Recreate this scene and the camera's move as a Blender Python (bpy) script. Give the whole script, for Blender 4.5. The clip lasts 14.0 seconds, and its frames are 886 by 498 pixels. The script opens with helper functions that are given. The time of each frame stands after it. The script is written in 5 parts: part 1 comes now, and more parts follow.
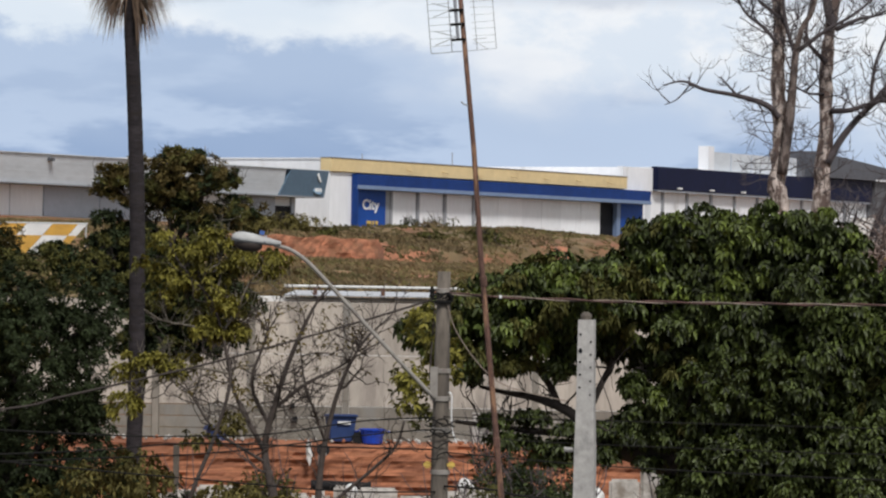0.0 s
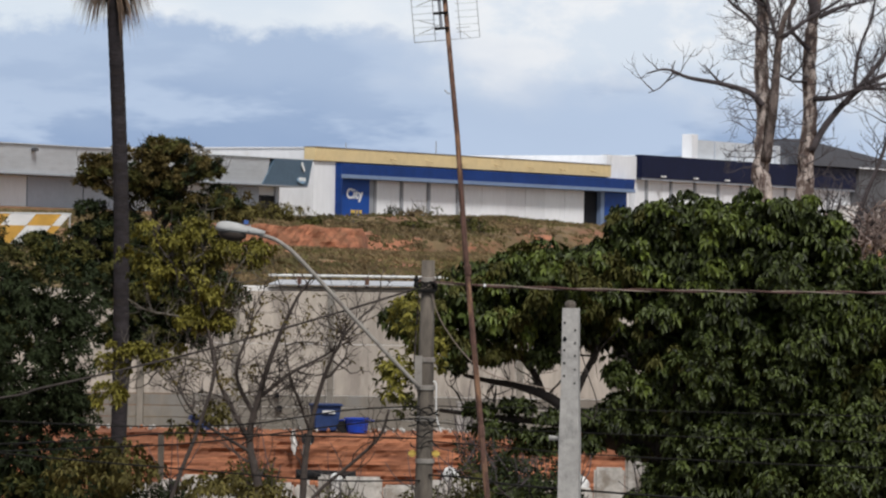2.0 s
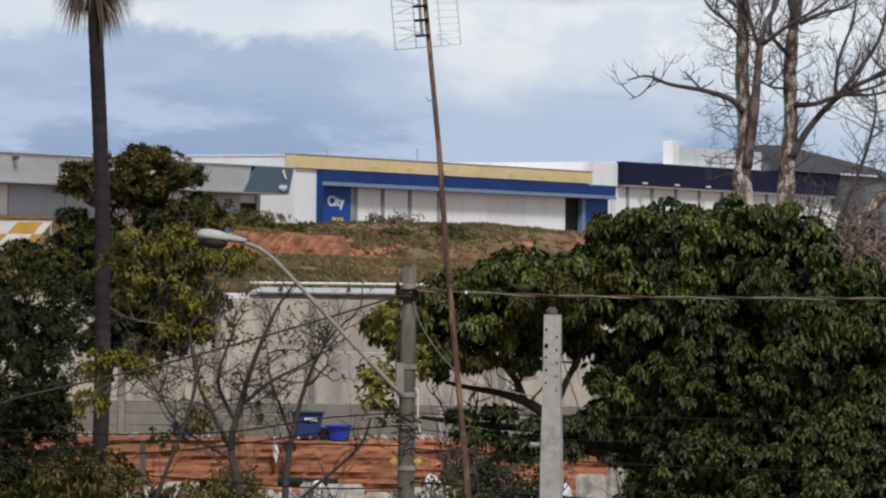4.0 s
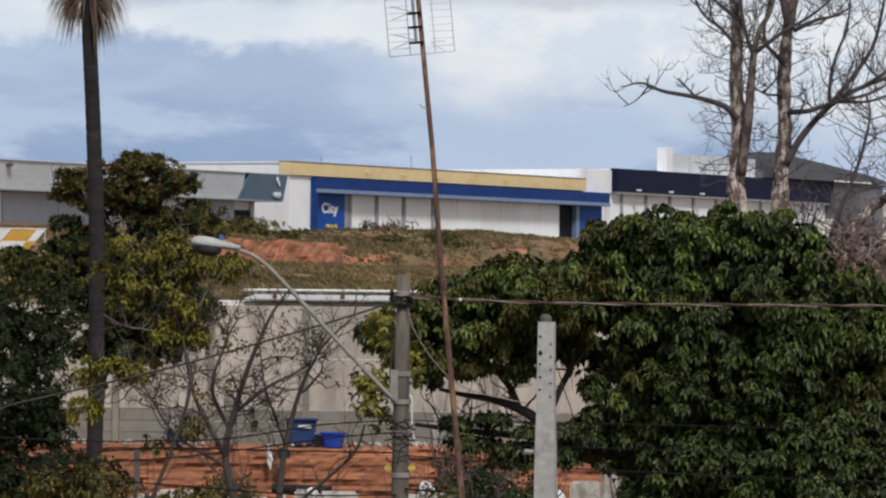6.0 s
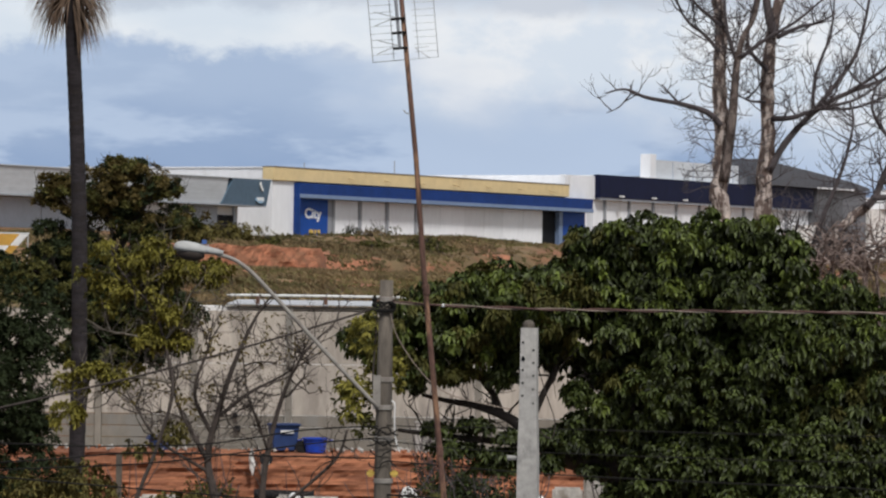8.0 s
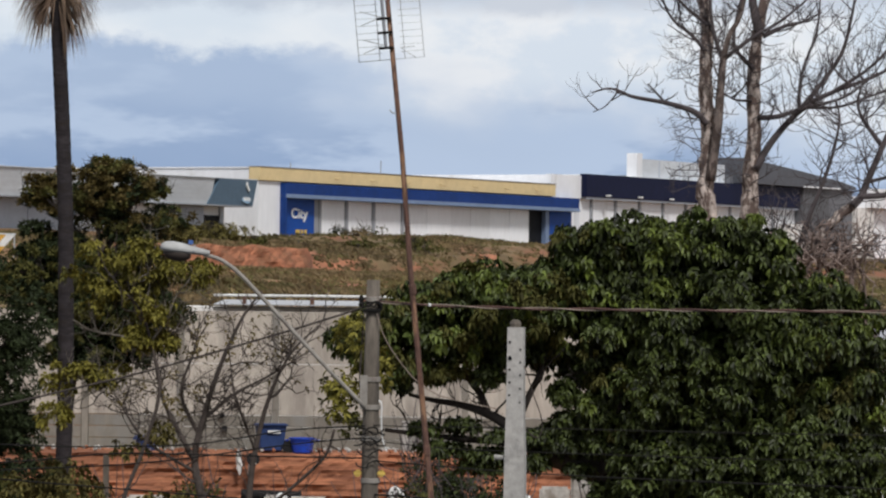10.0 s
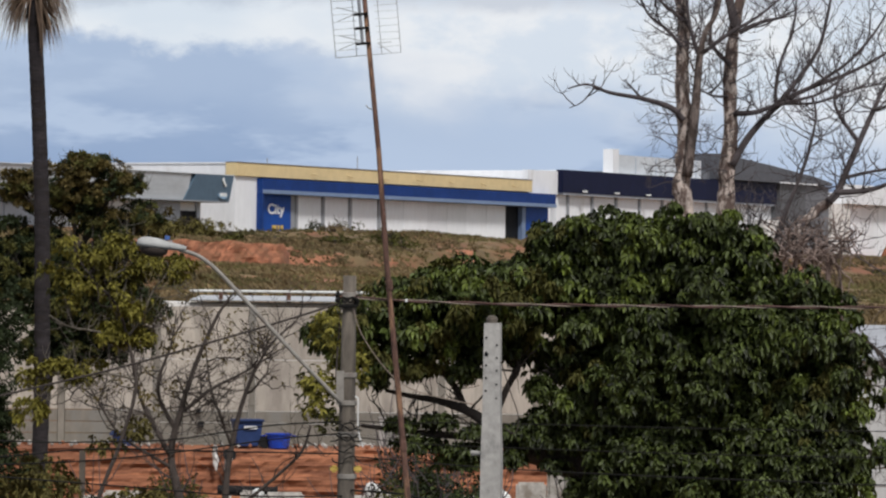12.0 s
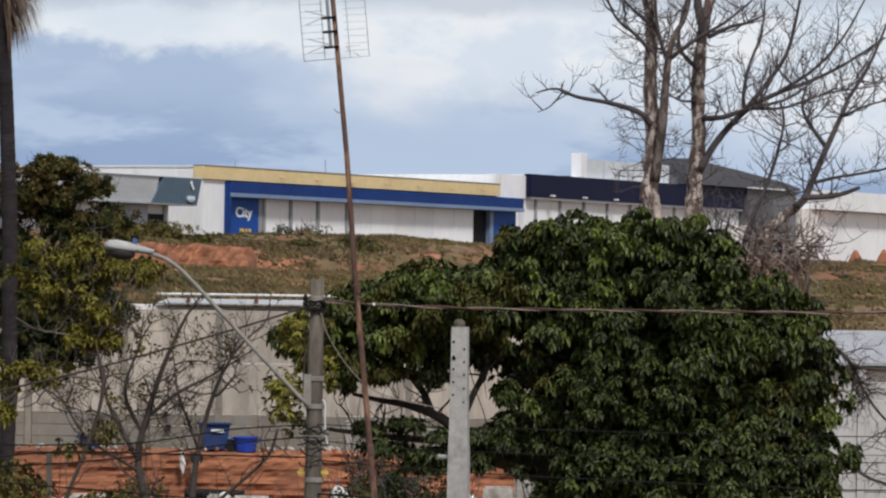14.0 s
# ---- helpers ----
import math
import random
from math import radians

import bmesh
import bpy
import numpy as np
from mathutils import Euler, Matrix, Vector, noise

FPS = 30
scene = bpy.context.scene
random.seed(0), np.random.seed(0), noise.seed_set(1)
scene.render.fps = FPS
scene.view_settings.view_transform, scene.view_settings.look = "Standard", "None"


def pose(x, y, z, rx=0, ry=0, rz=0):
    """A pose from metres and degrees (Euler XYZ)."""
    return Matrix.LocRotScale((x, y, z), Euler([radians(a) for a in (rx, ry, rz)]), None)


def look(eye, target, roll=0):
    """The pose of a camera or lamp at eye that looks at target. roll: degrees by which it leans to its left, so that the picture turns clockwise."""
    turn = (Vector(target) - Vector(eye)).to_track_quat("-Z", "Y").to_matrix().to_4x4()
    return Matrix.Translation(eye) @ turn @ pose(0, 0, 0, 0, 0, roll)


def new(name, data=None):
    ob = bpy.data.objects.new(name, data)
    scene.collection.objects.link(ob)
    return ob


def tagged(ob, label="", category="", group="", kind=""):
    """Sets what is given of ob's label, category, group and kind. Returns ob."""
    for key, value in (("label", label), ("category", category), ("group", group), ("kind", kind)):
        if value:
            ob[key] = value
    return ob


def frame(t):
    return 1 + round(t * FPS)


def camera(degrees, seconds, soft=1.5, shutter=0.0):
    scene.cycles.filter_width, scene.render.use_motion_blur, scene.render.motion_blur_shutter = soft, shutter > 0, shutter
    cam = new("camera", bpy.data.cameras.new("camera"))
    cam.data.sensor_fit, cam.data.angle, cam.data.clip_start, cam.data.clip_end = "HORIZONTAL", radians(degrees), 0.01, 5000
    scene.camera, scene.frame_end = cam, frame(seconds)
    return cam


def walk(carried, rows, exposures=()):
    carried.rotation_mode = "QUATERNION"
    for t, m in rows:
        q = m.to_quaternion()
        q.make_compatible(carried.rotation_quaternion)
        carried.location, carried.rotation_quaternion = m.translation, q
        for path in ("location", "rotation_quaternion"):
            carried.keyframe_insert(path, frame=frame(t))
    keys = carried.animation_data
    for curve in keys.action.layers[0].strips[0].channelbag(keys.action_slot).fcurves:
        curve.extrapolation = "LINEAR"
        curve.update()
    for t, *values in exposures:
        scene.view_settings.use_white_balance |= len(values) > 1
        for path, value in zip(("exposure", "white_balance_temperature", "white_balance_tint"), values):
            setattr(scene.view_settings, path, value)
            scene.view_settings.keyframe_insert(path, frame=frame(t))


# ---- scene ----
# The eye stands on an upper floor, 8 m over the street, and only turns. y runs ahead, x to the right.
cam = camera(12.0, 14.0, soft=2.25)
ROWS = [
    (0.0, 0.4532, -1.0, -0.0079),
    (0.5, 0.4022, -0.9325, -0.0347),
    (1.0, 0.3235, -0.9071, -0.0513),
    (1.5, 0.2707, -0.8222, -0.1168),
    (2.0, 0.3048, -0.8072, -0.2234),
    (2.5, 0.3256, -0.7136, -0.3018),
    (3.0, 0.3635, -0.6644, -0.3805),
    (5.5, 0.4585, -0.6686, -0.5388),
    (6.0, 0.5013, -0.6495, -0.5568),
    (6.5, 0.529, -0.6736, -0.5835),
    (7.0, 0.5637, -0.6214, -0.6611),
    (7.5, 0.5813, -0.8218, -0.7573),
    (10.0, 0.5792, -0.6724, -0.9702),
    (10.5, 0.5441, -0.9031, -1.044),
    (11.0, 0.5394, -0.8192, -1.1163),
    (11.5, 0.5203, -0.7609, -1.2107),
    (12.0, 0.5244, -0.6987, -1.2893),
    (12.5, 0.5409, -0.8409, -1.3754),
    (13.0, 0.5502, -0.9486, -1.4861),
    (13.5, 0.5853, -0.9612, -1.6065),
    (14.0, 0.5834, -0.8756, -1.7296),
]
walk(cam, [(t, pose(0, 0, 8.0, 90 + pitch, lean, turn)) for t, pitch, lean, turn in ROWS], exposures=((0.0, 0.06), (1.5, 0.06), (2.5, -0.06), (5.5, -0.06), (14.0, -0.04)))

# ---- world and light ----
SUN_FROM = Vector((0.20, -0.60, 0.80))
world = bpy.data.worlds.new("sky")
scene.world = world
world.use_nodes = True
wn, wl = world.node_tree.nodes, world.node_tree.links
wn.clear()


def wmath(op, a, b=None, c=None, clamp=False):
    n = wn.new("ShaderNodeMath")
    n.operation, n.use_clamp = op, clamp
    for i, v in enumerate((a, b, c)):
        if v is None:
            continue
        if isinstance(v, (int, float)):
            n.inputs[i].default_value = v
        else:
            wl.new(v, n.inputs[i])
    return n.outputs[0]


def wmix(fac, a, b):
    n = wn.new("ShaderNodeMix")
    n.data_type = "RGBA"
    for sock, v in ((n.inputs[0], fac), (n.inputs[6], a), (n.inputs[7], b)):
        if isinstance(v, (int, float)):
            sock.default_value = v
        elif isinstance(v, tuple):
            sock.default_value = (*v, 1)
        else:
            wl.new(v, sock)
    return n.outputs[2]


def wnoise(sx, sz, scale, detail, shift=0.0, rough=0.55):
    m = wn.new("ShaderNodeMapping")
    m.inputs["Scale"].default_value = (sx, sx, sz)
    m.inputs["Location"].default_value = (shift, shift * 0.3, shift * 0.7)
    wl.new(way.outputs["Generated"], m.inputs["Vector"])
    n = wn.new("ShaderNodeTexNoise")
    n.inputs["Scale"].default_value, n.inputs["Detail"].default_value, n.inputs["Roughness"].default_value = scale, detail, rough
    wl.new(m.outputs["Vector"], n.inputs["Vector"])
    return n.outputs["Fac"]


def wstep(v, lo, hi):
    n = wn.new("ShaderNodeMapRange")
    n.interpolation_type = "SMOOTHSTEP"
    wl.new(v, n.inputs["Value"])
    n.inputs["From Min"].default_value, n.inputs["From Max"].default_value = lo, hi
    return n.outputs["Result"]


way = wn.new("ShaderNodeTexCoord")
sep = wn.new("ShaderNodeSeparateXYZ")
wl.new(way.outputs["Generated"], sep.inputs[0])
side, up = sep.outputs["X"], sep.outputs["Z"]
# a low bank of blue-grey cloud with a ragged top, pale sky over it, and high grey cloud beyond
ragged = wnoise(1, 1.6, 42, 6, 1.7, 0.62)
streak = wnoise(1, 3.6, 20, 5, 0.4, 0.55)
soft_n = wnoise(1, 2.2, 22, 4, 3.1, 0.5)
wide = wnoise(1, 1.5, 3.0, 4, 5.2, 0.55)
top = wmath("MULTIPLY_ADD", ragged, 0.024, 0.0445)
top = wmath("MULTIPLY_ADD", side, -0.045, top)
bank = wstep(wmath("SUBTRACT", top, up), -0.0005, 0.005)
low = wmix(wstep(streak, 0.45, 0.57), (0.285, 0.398, 0.62), (0.48, 0.592, 0.79))
low = wmix(wmath("MULTIPLY", wstep(wmath("MULTIPLY_ADD", soft_n, 0.035, up), 0.042, 0.066), 0.75), low, (0.44, 0.545, 0.735))
pale = wmix(wstep(soft_n, 0.42, 0.66), (0.72, 0.795, 0.89), (0.84, 0.88, 0.935))
near = wmix(bank, pale, low)
# warm-white haze of sunlit cloud to the right
glow = wmath("MULTIPLY", wstep(wmath("MULTIPLY_ADD", soft_n, 0.11, side), 0.03, 0.095), wstep(wmath("MULTIPLY_ADD", side, 0.10, wmath("MULTIPLY_ADD", soft_n, 0.026, up)), 0.052, 0.070))
near = wmix(wmath("MULTIPLY", glow, 0.9), near, wmix(wstep(ragged, 0.38, 0.62), (0.69, 0.765, 0.875), (0.89, 0.905, 0.94)))
grey = wstep(wmath("MULTIPLY_ADD", ragged, 0.016, up), 0.0725, 0.0775)
near = wmix(wmath("MULTIPLY", grey, 0.6), near, (0.47, 0.53, 0.65))
far = wmix(wstep(wide, 0.35, 0.62), (0.34, 0.37, 0.42), (0.62, 0.62, 0.62))
clouds = wmix(wstep(up, 0.075, 0.20), near, far)
sky = wn.new("ShaderNodeTexSky")
sky.sky_type, sky.sun_disc = "NISHITA", False
sky.sun_elevation = math.asin(SUN_FROM.normalized().z)
sky.sun_rotation = math.atan2(SUN_FROM.x, SUN_FROM.y)
sky_bg, cloud_bg, both, out = (wn.new(k) for k in ("ShaderNodeBackground", "ShaderNodeBackground", "ShaderNodeMixShader", "ShaderNodeOutputWorld"))
wl.new(sky.outputs[0], sky_bg.inputs["Color"])
sky_bg.inputs["Strength"].default_value = 0.10
wl.new(clouds, cloud_bg.inputs["Color"])
cloud_bg.inputs["Strength"].default_value = 1.0
both.inputs[0].default_value = 0.93
wl.new(sky_bg.outputs[0], both.inputs[1])
wl.new(cloud_bg.outputs[0], both.inputs[2])
wl.new(both.outputs[0], out.inputs["Surface"])

sun = new("sun", bpy.data.lights.new("sun", "SUN"))
sun.data.energy, sun.data.angle, sun.data.color = 3.0, radians(10), (1.0, 0.975, 0.955)
sun.matrix_world = look(SUN_FROM * 100, (0, 0, 0))


# ---- materials ----
def mat(name, base, rough=0.7, vary=0.25, grain=6.0, patch=0.5, bump=0.15, metal=0.0, stain=None, stain_amount=0.0, stretch=(1, 1, 1), per=0.0, island=0.0, through_light=0.0, gloss=0.5, crisp=False):
    """Two scales of noise on a base colour, stains of their own shape, relief, and a tone for each piece."""
    m = bpy.data.materials.new(name)
    m.use_nodes = True
    n, l = m.node_tree.nodes, m.node_tree.links
    bsdf = n["Principled BSDF"]
    tc = n.new("ShaderNodeTexCoord")
    mp = n.new("ShaderNodeMapping")
    mp.inputs["Scale"].default_value = stretch
    l.new(tc.outputs["Object"], mp.inputs["Vector"])

    def noise_at(scale, detail, rough_=0.6):
        t = n.new("ShaderNodeTexNoise")
        t.inputs["Scale"].default_value, t.inputs["Detail"].default_value, t.inputs["Roughness"].default_value = scale, detail, rough_
        l.new(mp.outputs["Vector"], t.inputs["Vector"])
        return t.outputs["Fac"]

    def ramp(v, lo, hi, a, b):
        r = n.new("ShaderNodeMapRange")
        l.new(v, r.inputs["Value"])
        for key, value in (("From Min", lo), ("From Max", hi), ("To Min", a), ("To Max", b)):
            r.inputs[key].default_value = value
        return r.outputs["Result"]

    def times(a, b):
        k = n.new("ShaderNodeMath")
        k.operation = "MULTIPLY"
        l.new(a, k.inputs[0])
        l.new(b, k.inputs[1])
        return k.outputs[0]

    fine, broad = noise_at(grain, 5), noise_at(patch, 4)
    tone = times(ramp(fine, 0.3, 0.7, 1 - vary, 1 + vary), ramp(broad, 0.3, 0.7, 1 - vary * 0.8, 1 + vary * 0.8))
    if per:
        info = n.new("ShaderNodeObjectInfo")
        tone = times(tone, ramp(info.outputs["Random"], 0, 1, 1 - per, 1 + per))
    if island:
        geo = n.new("ShaderNodeNewGeometry")
        tone = times(tone, ramp(geo.outputs["Random Per Island"], 0, 1, 1 - island, 1 + island))
    scale = n.new("ShaderNodeVectorMath")
    scale.operation = "SCALE"
    scale.inputs[0].default_value = base
    l.new(tone, scale.inputs["Scale"])
    colour = scale.outputs[0]
    if stain:
        spots = noise_at(patch * 2.3, 8, 0.68)
        mix = n.new("ShaderNodeMix")
        mix.data_type = "RGBA"
        lo = 0.62 - 0.25 * stain_amount
        l.new(ramp(spots, lo, lo + 0.05 if crisp else 0.72 - 0.15 * stain_amount, 0, 0.9 if crisp else 0.85), mix.inputs[0])
        l.new(colour, mix.inputs[6])
        mix.inputs[7].default_value = (*stain, 1)
        colour = mix.outputs[2]
    l.new(colour, bsdf.inputs["Base Color"])
    bsdf.inputs["Roughness"].default_value, bsdf.inputs["Metallic"].default_value = rough, metal
    bsdf.inputs["Specular IOR Level"].default_value = gloss
    if bump:
        b = n.new("ShaderNodeBump")
        b.inputs["Strength"].default_value, b.inputs["Distance"].default_value = bump, 0.02
        l.new(fine, b.inputs["Height"])
        l.new(b.outputs[0], bsdf.inputs["Normal"])
    if through_light:
        tr = n.new("ShaderNodeBsdfTranslucent")
        l.new(colour, tr.inputs["Color"])
        ms = n.new("ShaderNodeMixShader")
        ms.inputs[0].default_value = through_light
        l.new(bsdf.outputs[0], ms.inputs[1])
        l.new(tr.outputs[0], ms.inputs[2])
        l.new(ms.outputs[0], n["Material Output"].inputs["Surface"])
    return m


white_paint = mat("white_paint", (0.80, 0.81, 0.83), 0.6, 0.05, 2.0, 0.15, 0.05, stain=(0.60, 0.59, 0.57), stain_amount=0.1, stretch=(1, 1, 0.3))
white_panel = mat("white_panel", (0.83, 0.84, 0.86), 0.5, 0.04, 3.0, 0.2, 0.05, per=0.05, stretch=(1, 1, 0.3))
grey_panel = mat("grey_panel", (0.42, 0.46, 0.53), 0.55, 0.06, 3.0, 0.2, 0.05)
blue_paint = mat("blue_paint", (0.008, 0.062, 0.30), 0.55, 0.12, 1.5, 0.2, 0.03, gloss=0.2)
blue_rim = mat("blue_rim", (0.17, 0.24, 0.38), 0.5, 0.1, 2.0, 0.2)
fascia_blue = mat("fascia_blue", (0.008, 0.040, 0.185), 0.55, 0.14, 1.2, 0.25, 0.03, gloss=0.2)
yellow_paint = mat("yellow_paint", (0.70, 0.545, 0.29), 0.6, 0.07, 1.2, 0.12, 0.03, stain=(0.55, 0.40, 0.20), stain_amount=0.15)
sign_yellow = mat("sign_yellow", (0.62, 0.43, 0.09), 0.6, 0.05)
navy_paint = mat("navy_paint", (0.006, 0.009, 0.034), 0.6, 0.15, 1.5, 0.2, gloss=0.15)
cladding = mat("cladding", (0.57, 0.60, 0.63), 0.5, 0.10, 2.0, 0.12, 0.05, stain=(0.42, 0.42, 0.40), stain_amount=0.15, stretch=(0.3, 1, 1))
badge_blue = mat("badge_blue", (0.22, 0.36, 0.50), 0.5, 0.1, 2.0, 0.2)
slate_blue = mat("slate_blue", (0.10, 0.165, 0.235), 0.45, 0.1, 2.0, 0.2)
charcoal = mat("charcoal", (0.095, 0.097, 0.105), 0.6, 0.15, 1.5, 0.2)
roof_grey = mat("roof_grey", (0.085, 0.089, 0.104), 0.6, 0.15, 1.5, 0.2)
mid_grey = mat("mid_grey", (0.145, 0.15, 0.165), 0.6, 0.12, 1.5, 0.2)
roof_metal = mat("roof_metal", (0.5, 0.51, 0.53), 0.45, 0.1, 2.0, 0.2, metal=0.3)
side_roof = mat("side_roof", (0.33, 0.34, 0.37), 0.6, 0.12, 2.0, 0.3, 0.1, stain=(0.24, 0.235, 0.24), stain_amount=0.4, stretch=(1, 0.3, 1))
dark_opening = mat("dark_glass", (0.010, 0.011, 0.014), 0.6, 0.3, 1.0, 0.3, gloss=0.1)
pillar_grey = mat("pillar_grey", (0.26, 0.27, 0.29), 0.6, 0.1)
concrete = mat("concrete", (0.395, 0.377, 0.352), 0.9, 0.16, 14.0, 1.1, 0.4, stain=(0.2, 0.195, 0.185), stain_amount=0.25)
old_concrete = mat("old_concrete", (0.118, 0.099, 0.079), 0.92, 0.3, 18.0, 2.5, 0.6, stain=(0.058, 0.048, 0.040), stain_amount=0.6, stretch=(1, 1, 0.22))
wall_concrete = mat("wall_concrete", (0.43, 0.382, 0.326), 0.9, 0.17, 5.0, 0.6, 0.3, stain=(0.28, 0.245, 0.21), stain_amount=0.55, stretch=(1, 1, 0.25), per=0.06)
# darker concrete; on the wall's lowest courses its tone paints in the shadow
plinth_shade_concrete = mat("plinth_shade_concrete", (0.205, 0.183, 0.153), 0.92, 0.15, 6.0, 0.6, 0.3, stain=(0.22, 0.21, 0.19), stain_amount=0.4, stretch=(1, 1, 0.5), per=0.1)
whitewash = mat("whitewash", (0.72, 0.70, 0.67), 0.85, 0.12, 5.0, 0.8, 0.2, stain=(0.42, 0.38, 0.34), stain_amount=0.4)
red_earth = mat("red_earth", (0.325, 0.130, 0.068), 0.95, 0.4, 1.4, 0.25, 0.9, stain=(0.19, 0.088, 0.045), stain_amount=0.7, stretch=(1, 1, 2))
rust = mat("rust", (0.100, 0.050, 0.036), 0.85, 0.45, 16.0, 2.2, 0.5, stain=(0.33, 0.18, 0.10), stain_amount=0.45, stretch=(4, 4, 0.8))
galvanised = mat("galvanised", (0.42, 0.43, 0.43), 0.5, 0.12, 12.0, 2.0, 0.1, metal=0.35)
lamp_grey = mat("lamp_grey", (0.36, 0.36, 0.35), 0.75, 0.12, 10.0, 2.0, 0.1, gloss=0.25, stain=(0.3, 0.29, 0.27), stain_amount=0.2)
lamp_glass = mat("lamp_glass", (0.040, 0.032, 0.028), 0.4, 0.2, 8.0, 2.0, 0.02, gloss=0.12)
cable_black = mat("cable_black", (0.014, 0.013, 0.012), 0.85, 0.2, 8.0, 1.0, 0.0, gloss=0.15)
cable_rust = mat("cable_rust", (0.072, 0.031, 0.024), 0.7, 0.3, 9.0, 2.0, 0.1)
cable_grey = mat("cable_grey", (0.052, 0.042, 0.037), 0.8, 0.2, 9.0, 2.0, 0.0, gloss=0.2)
cable_pale = mat("cable_pale", (0.22, 0.17, 0.135), 0.6, 0.2, 9.0, 2.0, 0.0)
bin_blue = mat("bin_blue", (0.012, 0.055, 0.42), 0.4, 0.12, 6.0, 1.0, 0.05)
drum_blue = mat("drum_blue", (0.02, 0.045, 0.14), 0.5, 0.2, 6.0, 1.0, 0.05)
rubber = mat("rubber", (0.015, 0.015, 0.016), 0.85, 0.2, gloss=0.15)
white_plastic = mat("white_plastic", (0.72, 0.72, 0.70), 0.5, 0.08, 6.0, 1.0)
canvas_white = mat("canvas_white", (0.75, 0.74, 0.72), 0.7, 0.08, 2.0, 0.4)
canvas_yellow = mat("canvas_yellow", (0.62, 0.36, 0.06), 0.7, 0.1, 2.0, 0.4)
bark_pale = mat("bark_pale", (0.43, 0.365, 0.325), 0.95, 0.35, 9.0, 2.9, 0.9, stain=(0.085, 0.052, 0.042), stain_amount=0.62, stretch=(1, 1, 0.4), crisp=True)
bark_mid = mat("bark_mid", (0.17, 0.135, 0.12), 0.95, 0.35, 9.0, 2.9, 0.7, stain=(0.06, 0.042, 0.036), stain_amount=0.6, stretch=(1, 1, 0.4), crisp=True)
bark_twig = mat("bark_twig", (0.068, 0.056, 0.058), 0.95, 0.3, 6.0, 0.8, 0.4)
bark_dark = mat("bark_dark", (0.035, 0.028, 0.024), 0.95, 0.3, 8.0, 1.0, 0.5)
bark_grey = mat("bark_grey", (0.16, 0.14, 0.125), 0.95, 0.25, 8.0, 1.0, 0.4)
palm_bark = mat("palm_bark", (0.031, 0.027, 0.029), 0.95, 0.35, 6.0, 1.2, 0.8, stretch=(1, 1, 3.0), stain=(0.028, 0.023, 0.021), stain_amount=0.5, gloss=0.15)
palm_dry = mat("palm_dry", (0.185, 0.125, 0.085), 0.9, 0.2, 8.0, 1.0, 0.1, island=0.4)
leaf_mango = mat("leaf_mango", (0.042, 0.055, 0.0135), 0.5, 0.45, 3.0, 0.55, 0.0, island=0.8, through_light=0.12, gloss=0.24)
# paler copy of the mango leaf, with sunlight put into its colour
leaf_lit = mat("leaf_lit", (0.084, 0.108, 0.020), 0.5, 0.25, 4.0, 0.7, 0.0, island=0.65, through_light=0.14, gloss=0.24)
leaf_dark = mat("leaf_dark", (0.028, 0.038, 0.0155), 0.6, 0.25, 4.0, 0.5, 0.0, island=0.5, through_light=0.12, gloss=0.12)
leaf_brown = mat("leaf_brown", (0.092, 0.070, 0.023), 0.6, 0.3, 4.0, 0.5, 0.0, island=0.5, through_light=0.15, gloss=0.12)
leaf_olive = mat("leaf_olive", (0.074, 0.072, 0.020), 0.6, 0.3, 4.0, 0.5, 0.0, island=0.5, through_light=0.15, gloss=0.12)
leaf_yellow = mat("leaf_yellow", (0.165, 0.148, 0.030), 0.5, 0.25, 4.0, 0.6, 0.0, island=0.5, through_light=0.22, gloss=0.12)
leaf_hill = mat("leaf_hill", (0.105, 0.090, 0.028), 0.6, 0.35, 4.0, 0.5, 0.0, island=0.5, through_light=0.15, gloss=0.12)
dry_grass = mat("dry_grass", (0.150, 0.108, 0.052), 0.9, 0.4, 0.4, 0.07, 0.0, island=0.32, through_light=0.15)
green_grass = mat("green_grass", (0.115, 0.10, 0.036), 0.9, 0.4, 0.4, 0.07, 0.0, island=0.32, through_light=0.15)


def ground_material():
    m = mat("hill_soil", (0.15, 0.10, 0.045), 0.95, 0.35, 0.9, 0.06, 0.6, stain=(0.23, 0.082, 0.040), stain_amount=0.55, stretch=(1, 0.35, 1))
    return m


hill_soil = ground_material()
asphalt = mat("asphalt", (0.05, 0.05, 0.05), 0.9, 0.2, 8.0, 0.4, 0.3)


# ---- shapes ----
def empty(name, m=None):
    ob = new(name)
    ob.empty_display_size = 0.2
    if m is not None:
        ob.matrix_world = m
    return ob


def part(name, bm, material, parent=None, label="", smooth=False):
    """Links a bmesh as one mesh object under a thing or a part."""
    me = bpy.data.meshes.new(name)
    bm.to_mesh(me)
    bm.free()
    me.materials.append(material)
    if smooth:
        for p in me.polygons:
            p.use_smooth = True
    ob = new(name, me)
    if parent is not None:
        ob.parent = parent
    if label:
        ob["label"] = label
    return ob


def mesh_part(name, verts, faces, material, parent=None, label="", smooth=False):
    me = bpy.data.meshes.new(name)
    me.from_pydata(verts, [], faces)
    me.materials.append(material)
    if smooth:
        me.polygons.foreach_set("use_smooth", [True] * len(me.polygons))
    me.update()
    ob = new(name, me)
    if parent is not None:
        ob.parent = parent
    if label:
        ob["label"] = label
    return ob


